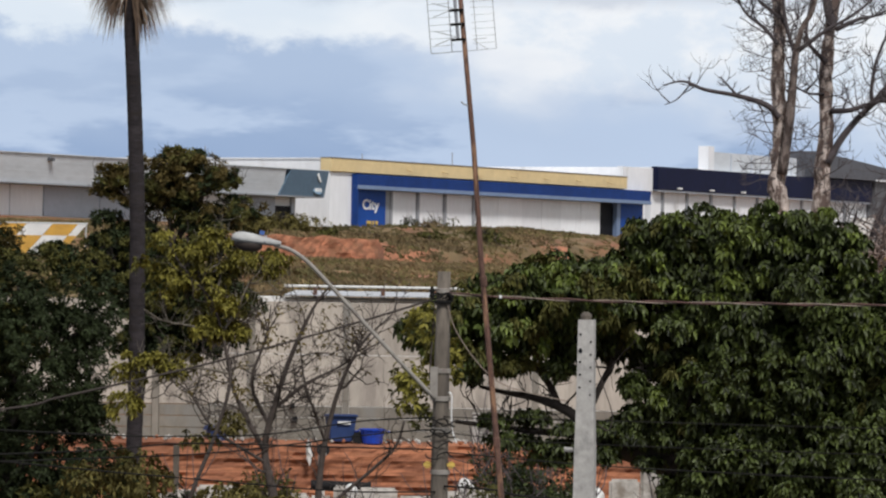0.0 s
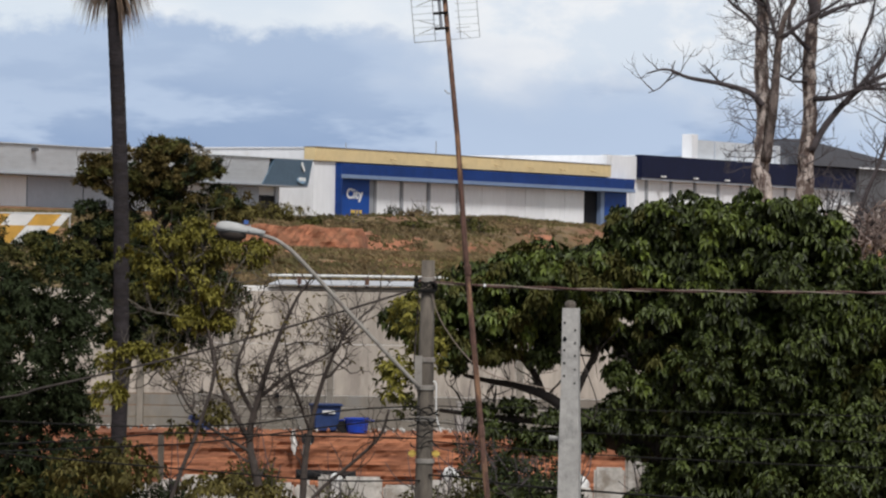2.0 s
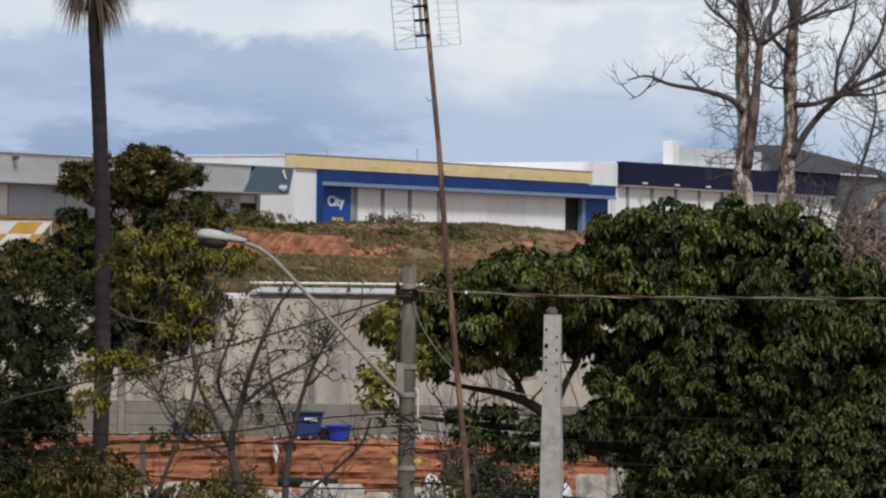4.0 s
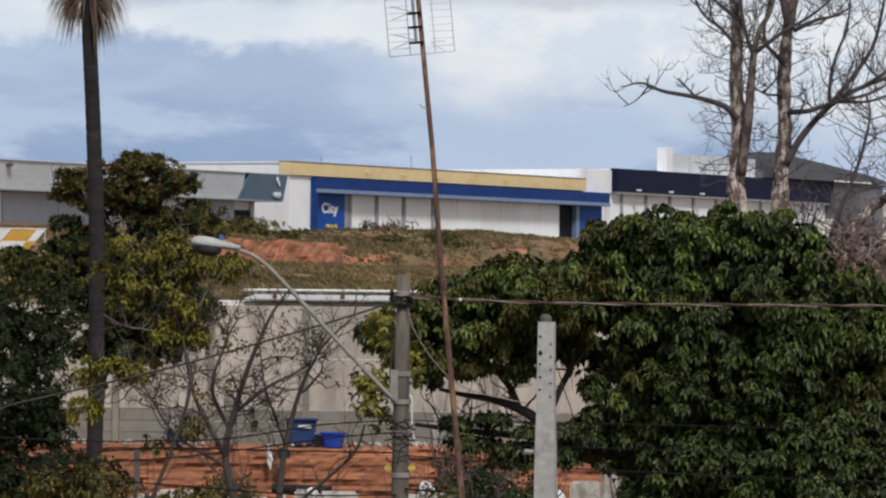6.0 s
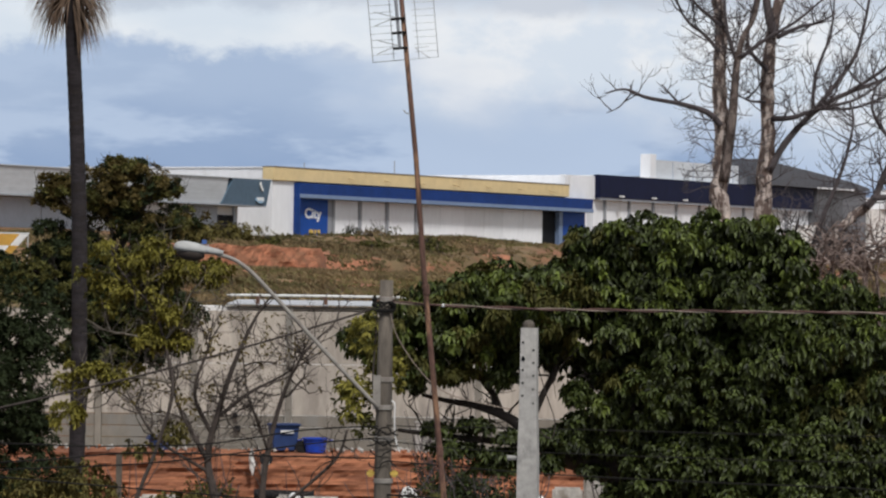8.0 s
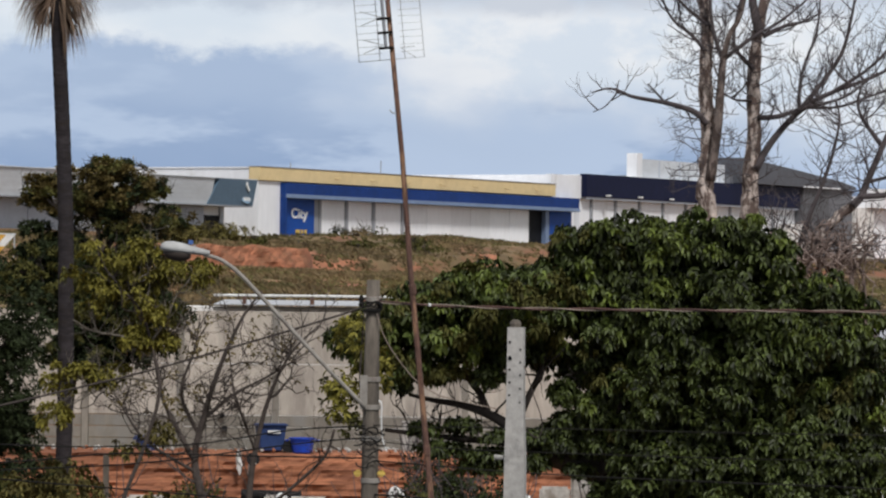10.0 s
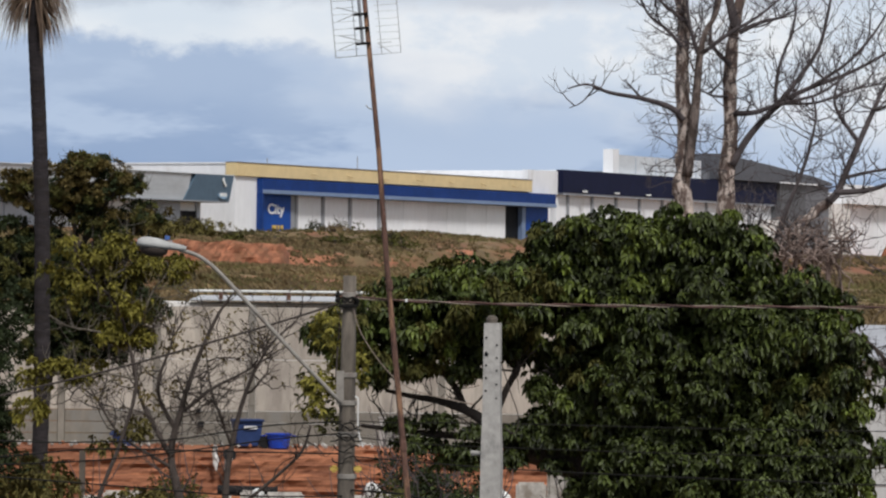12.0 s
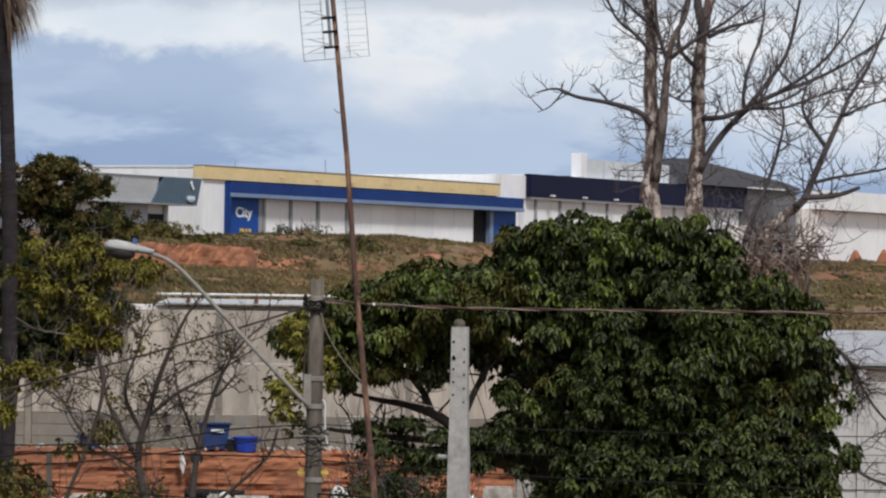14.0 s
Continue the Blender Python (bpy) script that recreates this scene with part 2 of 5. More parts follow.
def box(x0, x1, y0, y1, z0, z1, bevel=0.0, bm=None):
    bm = bm or bmesh.new()
    made = bmesh.ops.create_cube(bm, size=1.0, matrix=Matrix.LocRotScale(((x0 + x1) / 2, (y0 + y1) / 2, (z0 + z1) / 2), None, (abs(x1 - x0), abs(y1 - y0), abs(z1 - z0))))
    if bevel:
        edges = {e for v in made["verts"] for e in v.link_edges}
        bmesh.ops.bevel(bm, geom=list(edges), offset=bevel, segments=2, affect="EDGES")
    return bm


def prism(profile, x0, x1):
    """A profile of (y, z) run along x."""
    bm = bmesh.new()
    a = [bm.verts.new((x0, y, z)) for y, z in profile]
    b = [bm.verts.new((x1, y, z)) for y, z in profile]
    k = len(profile)
    for i in range(k):
        bm.faces.new((a[i], a[(i + 1) % k], b[(i + 1) % k], b[i]))
    bm.faces.new(a[::-1])
    bm.faces.new(b)
    bmesh.ops.recalc_face_normals(bm, faces=bm.faces)
    return bm


def tube(pts, radii, sides=8, bm=None, closed=True):
    """A round, tapered rod along points."""
    bm = bm or bmesh.new()
    pts = [Vector(p) for p in pts]
    if isinstance(radii, (int, float)):
        radii = [radii] * len(pts)
    rings, ref = [], None
    for i, p in enumerate(pts):
        t = (pts[min(i + 1, len(pts) - 1)] - pts[max(i - 1, 0)]).normalized()
        if ref is None:
            ref = t.orthogonal().normalized()
        ref = (ref - t * ref.dot(t)).normalized()
        o = t.cross(ref)
        rings.append([bm.verts.new(p + radii[i] * (math.cos(a) * ref + math.sin(a) * o)) for a in (math.tau * k / sides for k in range(sides))])
    for a, b in zip(rings, rings[1:]):
        for k in range(sides):
            bm.faces.new((a[k], a[(k + 1) % sides], b[(k + 1) % sides], b[k]))
    if closed:
        bm.faces.new(rings[0][::-1])
        bm.faces.new(rings[-1])
    return bm


def lathe(profile, sides=20, bm=None, at=(0, 0, 0)):
    """A profile of (radius, z) turned round z."""
    bm = bm or bmesh.new()
    at = Vector(at)
    rings = [[bm.verts.new(at + Vector((r * math.cos(math.tau * k / sides), r * math.sin(math.tau * k / sides), z))) for k in range(sides)] for r, z in profile]
    for a, b in zip(rings, rings[1:]):
        for k in range(sides):
            bm.faces.new((a[k], a[(k + 1) % sides], b[(k + 1) % sides], b[k]))
    bm.faces.new(rings[0][::-1])
    bm.faces.new(rings[-1])
    return bm


def smooth_line(pts, steps=6):
    """Catmull-Rom points through pts."""
    pts = [Vector(p) for p in pts]
    ext = [2 * pts[0] - pts[1], *pts, 2 * pts[-1] - pts[-2]]
    out = []
    for i in range(1, len(ext) - 2):
        p0, p1, p2, p3 = ext[i - 1:i + 3]
        for k in range(steps):
            t = k / steps
            out.append(0.5 * (2 * p1 + (p2 - p0) * t + (2 * p0 - 5 * p1 + 4 * p2 - p3) * t * t + (3 * p1 - p0 - 3 * p2 + p3) * t ** 3))
    return out + [pts[-1]]


def writing(name, words, size, material, m, parent, stretch=1.0):
    cu = bpy.data.curves.new(name, "FONT")
    cu.body, cu.size, cu.extrude, cu.align_x, cu.align_y = words, size, 0.03, "CENTER", "CENTER"
    cu.offset = 0.03
    tmp = bpy.data.objects.new(name, cu)
    scene.collection.objects.link(tmp)
    bpy.context.view_layer.update()
    me = bpy.data.meshes.new_from_object(tmp.evaluated_get(bpy.context.evaluated_depsgraph_get()))
    bpy.data.objects.remove(tmp)
    me.transform(Matrix.Diagonal((stretch, 1, 1, 1)))
    me.materials.clear()
    me.materials.append(material)
    ob = new(name, me)
    ob.parent = parent
    ob.matrix_local = m
    return ob


# ---- ground ----
ROW = pose(-8.22, 380, 12.7, 0, 0, 60)          # the row of shops: x along it, y into the buildings


def ease(a, b, v):
    v = min(1, max(0, (v - a) / (b - a)))
    return v * v * (3 - 2 * v)


def lift(v, knots):
    for (a, za), (b, zb) in zip(knots, knots[1:]):
        if v <= b:
            return za + (zb - za) * max(0, (v - a) / (b - a))
    return knots[-1][1]


HILL = [(-400, 12.6), (0, 12.7), (4, 12.9), (9, 12.75), (20, 11.75), (23.5, 11.2), (25.5, 9.75), (40, 9.5), (70, 8.7), (110, 7.4), (150, 6.0), (230, 3.8)]


def ground_height(x, y):
    front = (x + 8.22) * 0.866 - (y - 380) * 0.5
    z = lift(front, HILL)
    along = (x + 8.22) * 0.5 + (y - 380) * 0.866
    z -= (0.75 * ease(0, -25, along) + 0.55 * ease(15, 52, along)) * ease(60, 20, front) * ease(0.5, 3, front)
    z -= 1.05 * ease(24, 26.5, front) * ease(60, 32, front) * ease(-3.5, -6, x)
    front2 = front + 1.6 * noise.noise((x * 0.22, y * 0.05, 12))
    z += (lift(front2, HILL) - lift(front, HILL)) * ease(12, 18, front) * ease(45, 35, front)
    z += 0.35 * noise.noise((x * 0.06, y * 0.03, 0)) * ease(3, 12, front) + 0.22 * noise.noise((x * 0.25, y * 0.12, 3)) * ease(3, 8, front)
    z = min(z, 3.62 + max(0, y - 119) * 0.11) if y < 200 else z
    if y < 119:
        z = 3.62
    if y < 114.2:
        z = 3.62 - 3.0 * ease(114.2, 112.9, y) + 0.12 * noise.noise((x * 1.3, y * 2, 9)) * ease(114.2, 113.6, y)
    if y < 112.5:
        z = 0.62 * ease(60, 112, y)
    return z


def build_ground():
    xs = [-2500, -900, -400, -200, -120, -80, -60] + [-50 + 0.8 * i for i in range(151)] + [80, 100, 140, 200, 400, 900, 2500]
    ys = [-1500, -400, -60, -20, 0, 20, 40, 60, 80, 95, 105, 111, 112.6] + [112.9 + 0.15 * i for i in range(10)] + [114.6, 116, 118, 119.5] + [122 + 3.0 * i for i in range(26)] + [200 + 1.2 * i for i in range(180)] + [420, 440, 470, 520, 600, 800, 1300, 2500]
    verts = [(x, y, ground_height(x, y)) for y in ys for x in xs]
    w = len(xs)
    faces = [(j * w + i, j * w + i + 1, (j + 1) * w + i + 1, (j + 1) * w + i) for j in range(len(ys) - 1) for i in range(w - 1)]
    ob = mesh_part("ground", verts, faces, hill_soil, smooth=True)
    me = ob.data
    me.materials.append(red_earth)
    me.materials.append(asphalt)
    for p in me.polygons:
        c = p.center
        front = (c.x + 8.22) * 0.866 - (c.y - 380) * 0.5
        wob = noise.noise((c.x * 0.35, c.y * 0.1, 4))
        if 112.3 < c.y < 115 + 0.5 * wob:
            p.material_index = 1
        elif 18.5 + 3 * wob < front < 37 + 5 * wob and -18 < c.x < -4.4 + wob * 2:
            p.material_index = 1
        elif 22 < front < 26.5 and -4.5 < c.x < 16 and wob > (0.0 if c.x < 4 else 0.22):
            p.material_index = 1
        elif 50 < front < 100 and -12 < c.x < 14 and wob > 0.04:
            p.material_index = 1
        elif 1.0 < front < 5 and c.x > 38 + 3 * wob:
            p.material_index = 1
        elif c.y < 70:
            p.material_index = 2
    return tagged(ob, "grassy hillside with bare red earth above a street", "ground", kind="structure")


build_ground()

# ---- the row of shops on the hill ----
def shop(name, label):
    ob = empty(name, ROW.copy())
    return tagged(ob, label, "shop", group="shops on the hill")


def city_shop():
    top = shop("blue_yellow_shop", "long white shop with blue fascia and yellow parapet band")
    part("wall", box(-4.0, 59.4, 1.0, 40, -1.0, 6.15), white_paint, top)
    part("corner_wall", box(-4.0, -0.02, 0.0, 0.98, -1.0, 5.04), white_paint, top)
    part("roof_edge", box(-4.1, 59.4, 0.96, 40.1, 6.152, 6.27), white_paint, top)
    band = part("parapet_band", box(-4.1, 53.0, -0.25, 0.95, 5.06, 6.28, 0.03), yellow_paint, top, "cream-yellow parapet band")
    part("band_cap", box(-4.15, 53.05, -0.32, 0.95, 6.282, 6.33), pillar_grey, band, "thin grey metal capping")
    for i in range(7):
        x = 9.5 + 6.6 * i
        part("bracket", tube([(x - 0.5, -0.3, 5.60), (x, -0.5, 5.50), (x + 0.3, -0.52, 5.46)], 0.045, 6), yellow_paint, band)
    fascia = part("fascia", prism([(-0.55, 3.95), (-0.6, 4.95), (0.98, 4.95), (0.98, 3.95)], 0.0, 57.6), fascia_blue, top, "blue sheet fascia")
    part("soffit_rim", box(-0.25, 57.65, -0.66, 0.98, 3.58, 3.94, 0.03), blue_rim, fascia, "grey-blue lower rim")
    part("end_trim", box(-0.25, -0.004, -0.62, 0.3, -0.6, 4.9), fascia_blue, fascia)
    sign = part("sign_panel", box(0.0, 6.3, 0.3, 0.98, -0.6, 3.57), blue_paint, top, "blue entrance sign panel")
    stand = Matrix.Rotation(radians(90), 4, "X")
    writing("lettering", "City", 1.26, white_paint, pose(3.6, 0.27, 2.2) @ stand, sign, 1.36)
    for x0, x1 in ((3.0, 3.7), (3.95, 4.25), (4.5, 4.9)):
        part("text_bar", box(x0, x1, 0.24, 0.296, 0.42, 0.78), sign_yellow, sign)
    edges = [7.75, 12.62, 17.67, 23.15, 27.88, 32.59, 36.59, 40.55, 44.68, 48.77]
    part("pier", box(6.4, 7.1, 0.35, 0.98, -0.6, 3.57), pillar_grey, top)
    for i, (a, b) in enumerate(zip(edges, edges[1:])):
        part("door_panel", box(a + 0.01, b - 0.01, 0.55 + 0.03 * (i % 2), 0.98, -0.6, 3.57, 0.01), white_panel, top)
        if i < 4:
            part("pier", box(a - 0.42, a - 0.02, 0.38, 0.98, -0.6, 3.57), pillar_grey, top)
    part("doorway", box(48.85, 51.9, 0.75, 0.98, -0.6, 3.57), dark_opening, top, "dark glazed doorway")
    part("door_frame", box(51.95, 52.7, 0.3, 0.98, -0.6, 3.57), blue_rim, top)
    part("side_panel", box(52.8, 57.6, 0.3, 0.98, -0.6, 3.57), blue_paint, top)
    part("plinth", box(-4.0, 59.4, 0.4, 0.99, -1.2, -0.62), white_paint, top)
    for x, h in ((20.5, 1.4), (4.0, 0.7)):
        part("roof_aerial", tube([(x, 1.5, 6.2), (x, 1.5, 6.2 + h)], 0.05, 6), pillar_grey, top)
    part("wall_lamp", box(56.2, 56.9, 0.78, 0.996, 5.3, 5.9, 0.03), grey_panel, top)
    part("wall_end", box(53.05, 59.7, 0.3, 0.955, 5.0, 7.35), white_paint, top)


def grey_shop():
    top = shop("grey_clad_shop", "shop clad in pale grey sheet with slate-blue corner")
    part("wall", box(-80, -9.7, 0.0, 20, -1.5, 4.4), white_paint, top)
    slant = [(-2.33, 4.9), (-1.85, 2.65), (0.6, 2.65), (0.6, 4.9)]
    fascia = part("fascia", prism(slant, -80, -15.0), cladding, top, "pale grey ribbed sheet fascia")
    for i in range(6):
        z = 2.85 + 0.36 * i
        y = -1.85 - 0.5 * (z - 2.65) / 2.35
        part("rib", box(-80, -15.3, y - 0.012, y + 0.1, z, z + 0.03), cladding, fascia)
    part("drip_edge", box(-80, -8.2, -2.0, 0.5, 2.53, 2.648), pillar_grey, fascia)
    bm = bmesh.new()
    va = [bm.verts.new(p) for p in ((-15.6, -1.95, 2.66), (-8.1, -1.95, 2.66), (-8.1, -2.43, 4.92), (-14.3, -2.43, 4.92))]
    vb = [bm.verts.new(v.co + Vector((0, 2.6, 0))) for v in va]
    bm.faces.new(va)
    bm.faces.new(vb[::-1])
    for i in range(4):
        bm.faces.new((va[i], vb[i], vb[(i + 1) % 4], va[(i + 1) % 4]))
    bmesh.ops.recalc_face_normals(bm, faces=bm.faces)
    corner = part("corner_fascia", bm, slate_blue, top, "slate-blue corner fascia")
    for k, (x, z, w, h) in enumerate(((-9.75, 4.62, 0.14, 0.34), (-9.5, 4.32, 0.16, 0.26), (-9.25, 4.08, 0.13, 0.2))):
        y = -1.95 - 0.5 * (z - 2.66) / 2.36
        bm = bmesh.new()
        bmesh.ops.create_cone(bm, cap_ends=True, segments=14, radius1=1, radius2=1, depth=1, matrix=pose(x, y, z, 90 - 12, 28, 0) @ Matrix.Diagonal((w, h, 0.08, 1)))
        part("emblem_leaf", bm, white_plastic, corner)
    bm = bmesh.new()
    bmesh.ops.create_cone(bm, cap_ends=True, segments=22, radius1=1, radius2=1, depth=1, matrix=pose(-9.4, -2.06, 3.2, 90 - 12, 0, 0) @ Matrix.Diagonal((0.72, 0.36, 0.1, 1)))
    part("emblem_oval", bm, badge_blue, corner, "light blue oval badge")
    for x in (-9.8, -9.4, -9.0):
        part("emblem_bar", box(x - 0.12, x + 0.12, -2.2, -2.08, 3.05, 3.38, 0.02), white_plastic, corner)
    part("parapet_cap", box(-80, -8.1, -2.44, 0.6, 4.924, 4.99), cladding, top)
    for a, b, m in ((-72, -62, white_panel), (-62, -52.7, white_panel), (-52.6, -48.1, white_panel), (-48, -40.2, grey_panel), (-40.1, -33, grey_panel), (-25.5, -20.7, white_panel), (-20.6, -17.3, white_panel), (-17.2, -13.2, grey_panel)):
        part("wall_panel", box(a, b - 0.08, -0.14, -0.004, -0.9, 2.5, 0.02), m, top)
    part("doorway", box(-13.1, -10.7, -0.12, -0.004, -0.9, 1.75), dark_opening, top, "dark doorway")
    part("door_frame", box(-10.66, -10.2, -0.2, -0.004, -0.9, 2.5), grey_panel, top)
    part("flood_lamp", box(-50.6, -50.0, -2.62, -2.2, 4.4, 4.68, 0.06), charcoal, fascia)
    part("roof_aerial", tube([(-15.2, 6, 4.4), (-15.2, 6, 6.9)], 0.05, 6), pillar_grey, top)


def navy_shop():
    top = shop("navy_shop", "white shop with deep navy fascia and roof blocks")
    part("wall", box(59.8, 127, 0.5, 52, -1.5, 7.5), white_paint, top)
    part("fascia", box(59.7, 113, -0.3, 0.48, 5.2, 7.55, 0.03), navy_paint, top, "navy sheet fascia")
    part("soffit", box(59.9, 113, -0.2, 0.48, 5.0, 5.19), grey_panel, top)
    for i in range(9):
        x = 62 + 5.6 * i
        part("pilaster", box(x, x + 0.35, 0.3, 0.498, -1.0, 4.99), pillar_grey, top)
    for i in range(4):
        part("fascia_lamp", box(64 + 7.5 * i, 64.5 + 7.5 * i, -0.75, -0.32, 5.3, 5.5, 0.04), white_plastic, top)
    part("roof_tower", box(73.2, 74.6, 0.7, 1.9, 7.0, 10.15, 0.03), white_paint, top)
    part("roof_block", box(75.2, 96.0, 1.2, 1.9, 7.0, 9.6), cladding, top)
    for i in range(4):
        part("roof_joint", box(79.5 + 5 * i, 79.62 + 5 * i, 1.13, 1.198, 7.52, 9.5), grey_panel, top)
    part("roof_step", box(96.1, 96.9, 0.6, 26, 7.0, 8.5), mid_grey, top)
    part("wall_box", box(63, 64.2, 0.2, 0.49, 1.4, 2.4, 0.04), grey_panel, top)


def charcoal_shop():
    top = shop("charcoal_shop", "charcoal shop block with a sloping dark roof")
    bm = bmesh.new()
    va = [bm.verts.new(p) for p in ((97.0, -0.9, 7.65), (127.4, -0.9, 7.65), (127.4, -0.9, 8.0), (122.4, -0.9, 8.6), (110.0, -0.9, 9.55), (97.0, -0.9, 10.45))]
    vb = [bm.verts.new(v.co + Vector((0, 3.5, 0))) for v in va]
    bm.faces.new(va)
    bm.faces.new(vb[::-1])
    for i in range(6):
        bm.faces.new((va[i], vb[i], vb[(i + 1) % 6], va[(i + 1) % 6]))
    bmesh.ops.recalc_face_normals(bm, faces=bm.faces)
    part("roof", bm, roof_grey, top, "dark grey sheet roof")
    part("wall", box(113.2, 120.4, -0.6, 0.48, -1.2, 7.6), charcoal, top)
    part("side_wall", box(120.45, 127.3, -0.5, 0.48, -1.2, 7.6), mid_grey, top)
    part("lintel", box(112.5, 123.0, -1.05, -0.91, 7.6, 7.76), white_paint, top)
    part("stone_pier", box(108.5, 112.6, -1.0, 0.28, -1.2, 3.4, 0.1), whitewash, top)


def far_white_shop():
    top = shop("white_panel_shop", "white panelled shop at the end of the row")
    part("wall", box(127.6, 190, 0.3, 25, -1.2, 7.0), white_paint, top)
    part("fascia", box(131, 190, -1.2, 0.28, 5.7, 8.0, 0.03), white_paint, top)
    part("pier", box(127.5, 132.9, -0.8, 0.28, -1.2, 5.65), whitewash, top)
    for i in range(9):
        a = 133 + 5.2 * i
        part("wall_panel", box(a, a + 5.1, 0.05 + 0.04 * (i % 2), 0.296, -1.0, 5.5), white_panel, top)


city_shop()
grey_shop()
navy_shop()
charcoal_shop()
far_white_shop()


def striped_canopy():
    """A sloping awning chequered in white and yellow, on four poles."""
    g = ground_height(-23, 250)
    top = tagged(empty("striped_canopy", pose(-21.1, 250, g)), "white and yellow chequered awning on thin poles", "awning")
    z0, z1, zm = 9.21 - g, 11.1 - g, 10.37 - g
    edges = [-8.1, -6.6, -5.1, -3.58, -2.04, -0.54, 0.0]
    for i, (a, b) in enumerate(zip(edges, edges[1:])):
        for row, (lo, hi) in enumerate(((z0, zm), (zm, z1))):
            k0, k1 = ((z1 - z) / (z1 - z0) for z in (lo, hi))
            q = [(a - 1.46 * k0, -1.8 * k0, lo), (b - 1.46 * k0 - 0.02, -1.8 * k0, lo), (b - 1.46 * k1 - 0.02, -1.8 * k1, hi), (a - 1.46 * k1, -1.8 * k1, hi)]
            bm = bmesh.new()
            bm.faces.new([bm.verts.new(p) for p in q])
            bmesh.ops.solidify(bm, geom=bm.faces[:], thickness=0.03)
            part("canvas_panel", bm, canvas_yellow if (i + row) % 2 else canvas_white, top)
    part("ridge", tube([(-8.1, 0, z1), (0, 0, z1)], 0.05, 8), galvanised, top)
    for x, y, h in ((-8.0, 0, z1), (-0.1, 0, z1), (-9.4, -1.7, z0 + 0.1), (-1.6, -1.7, z0 + 0.1)):
        part("pole", tube([(x, y, -0.3), (x, y, h)], 0.05, 8), galvanised, top)


striped_canopy()


def earth_mound(along, front, w, h, seed):
    x, y = -8.22 + 0.5 * along + 0.866 * front, 380 + 0.866 * along - 0.5 * front
    bm = lathe([(w, -0.6), (w * 0.9, 0.1 * h), (w * 0.55, 0.55 * h), (w * 0.25, 0.9 * h), (0.08, h)], 16)
    for v in bm.verts:
        v.co.xy *= 1 + 0.3 * noise.noise(v.co * 1.5 + Vector((seed, 0, 0)))
    ob = part("earth_mound", bm, red_earth)
    ob.location = (x, y, ground_height(x, y))
    tagged(ob, "small heap of red earth on the hill edge", "mound", group="earth mounds")


earth_mound(138.2, 3.5, 1.0, 1.4, 1)
earth_mound(147.0, 3.5, 1.0, 1.6, 2)

bank_earth = mat("bank_earth", (0.31, 0.121, 0.060), 0.95, 0.4, 4.0, 0.5, 0.9, stain=(0.16, 0.058, 0.031), stain_amount=0.62, stretch=(0.4, 1, 3.6))
low_whitewash = mat("low_whitewash", (0.52, 0.49, 0.45), 0.9, 0.2, 5.0, 0.8, 0.3, stain=(0.24, 0.20, 0.16), stain_amount=0.6)
sensor_blue = mat("sensor_blue", (0.06, 0.13, 0.36), 0.5, 0.1, 8.0, 2.0)
arm_grey = mat("arm_grey", (0.25, 0.228, 0.20), 0.6, 0.15, 10.0, 2.0, 0.1, stain=(0.16, 0.13, 0.11), stain_amount=0.3)


# ---- boundary wall, bank and what lies on it ----
def boundary_wall():
    """Concrete wall of slabs between posts on the earth bank, with a sheet roof edge behind it."""
    wall = tagged(empty("wall_north", pose(0, 115.5, 3.6)), "grey concrete slab wall on the red earth bank", "wall", kind="structure")
    courses = [(0.0, 0.30), (0.32, 0.62), (0.64, 0.94), (0.96, 2.35), (2.37, 3.80)]
    for i in range(14):
        x = -26 + 2.6 * i
        part("post", box(x - 0.09, x + 0.09, -0.13, 0.1, -0.4, 3.86, 0.01), plinth_shade_concrete, wall)
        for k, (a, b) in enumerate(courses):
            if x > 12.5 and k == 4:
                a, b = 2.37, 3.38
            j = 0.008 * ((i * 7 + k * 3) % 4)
            # the three lowest courses are darkened to stand for shadow along the base
            part("slab", box(x + 0.1, x + 2.5, -0.09 + j, 0.06, a - (0.4 if k == 0 else 0), b, 0.008), plinth_shade_concrete if k < 3 else wall_concrete, wall)
    return wall


def shed():
    top = tagged(empty("shed", pose(0, 118, 3.6)), "long low shed with pale roof edge behind the wall", "shed")
    part("wall", box(-6.5, 9.5, 0.2, 8, -0.2, 3.9), whitewash, top)
    part("gutter", tube([(-4.4, -0.35, 4.23), (2.2, -0.35, 4.23), (9.4, -0.35, 4.23)], 0.036, 10), white_plastic, top)
    part("roof_sheet", prism([(-0.45, 3.96), (8.4, 4.05), (8.4, 4.09), (-0.45, 3.99)], -4.4, 9.6), roof_metal, top)
    part("fascia_board", box(-4.4, 9.5, -0.3, -0.25, 3.86, 3.92), plinth_shade_concrete, top)
    for i in range(6):
        part("bracket", box(-3.6 + 1.9 * i, -3.5 + 1.9 * i, -0.4, 0.18, 3.92, 4.19), rust, top)


def side_shed():
    top = tagged(empty("side_shed", pose(16.5, 119, 3.6)), "low shed with a pale sheet gable roof", "shed")
    part("wall", box(-7, 10, 0.2, 8, -0.2, 2.45), whitewash, top)
    part("roof_sheet", prism([(-0.4, 2.5), (4, 3.4), (8.4, 2.5), (8.4, 2.56), (4, 3.46), (-0.4, 2.57)], -7.4, 10), side_roof, top)


side_concrete = mat("side_concrete", (0.47, 0.47, 0.465), 0.9, 0.1, 5.0, 0.6, 0.2, stain=(0.42, 0.41, 0.39), stain_amount=0.35, stretch=(1, 1, 0.3), per=0.05)


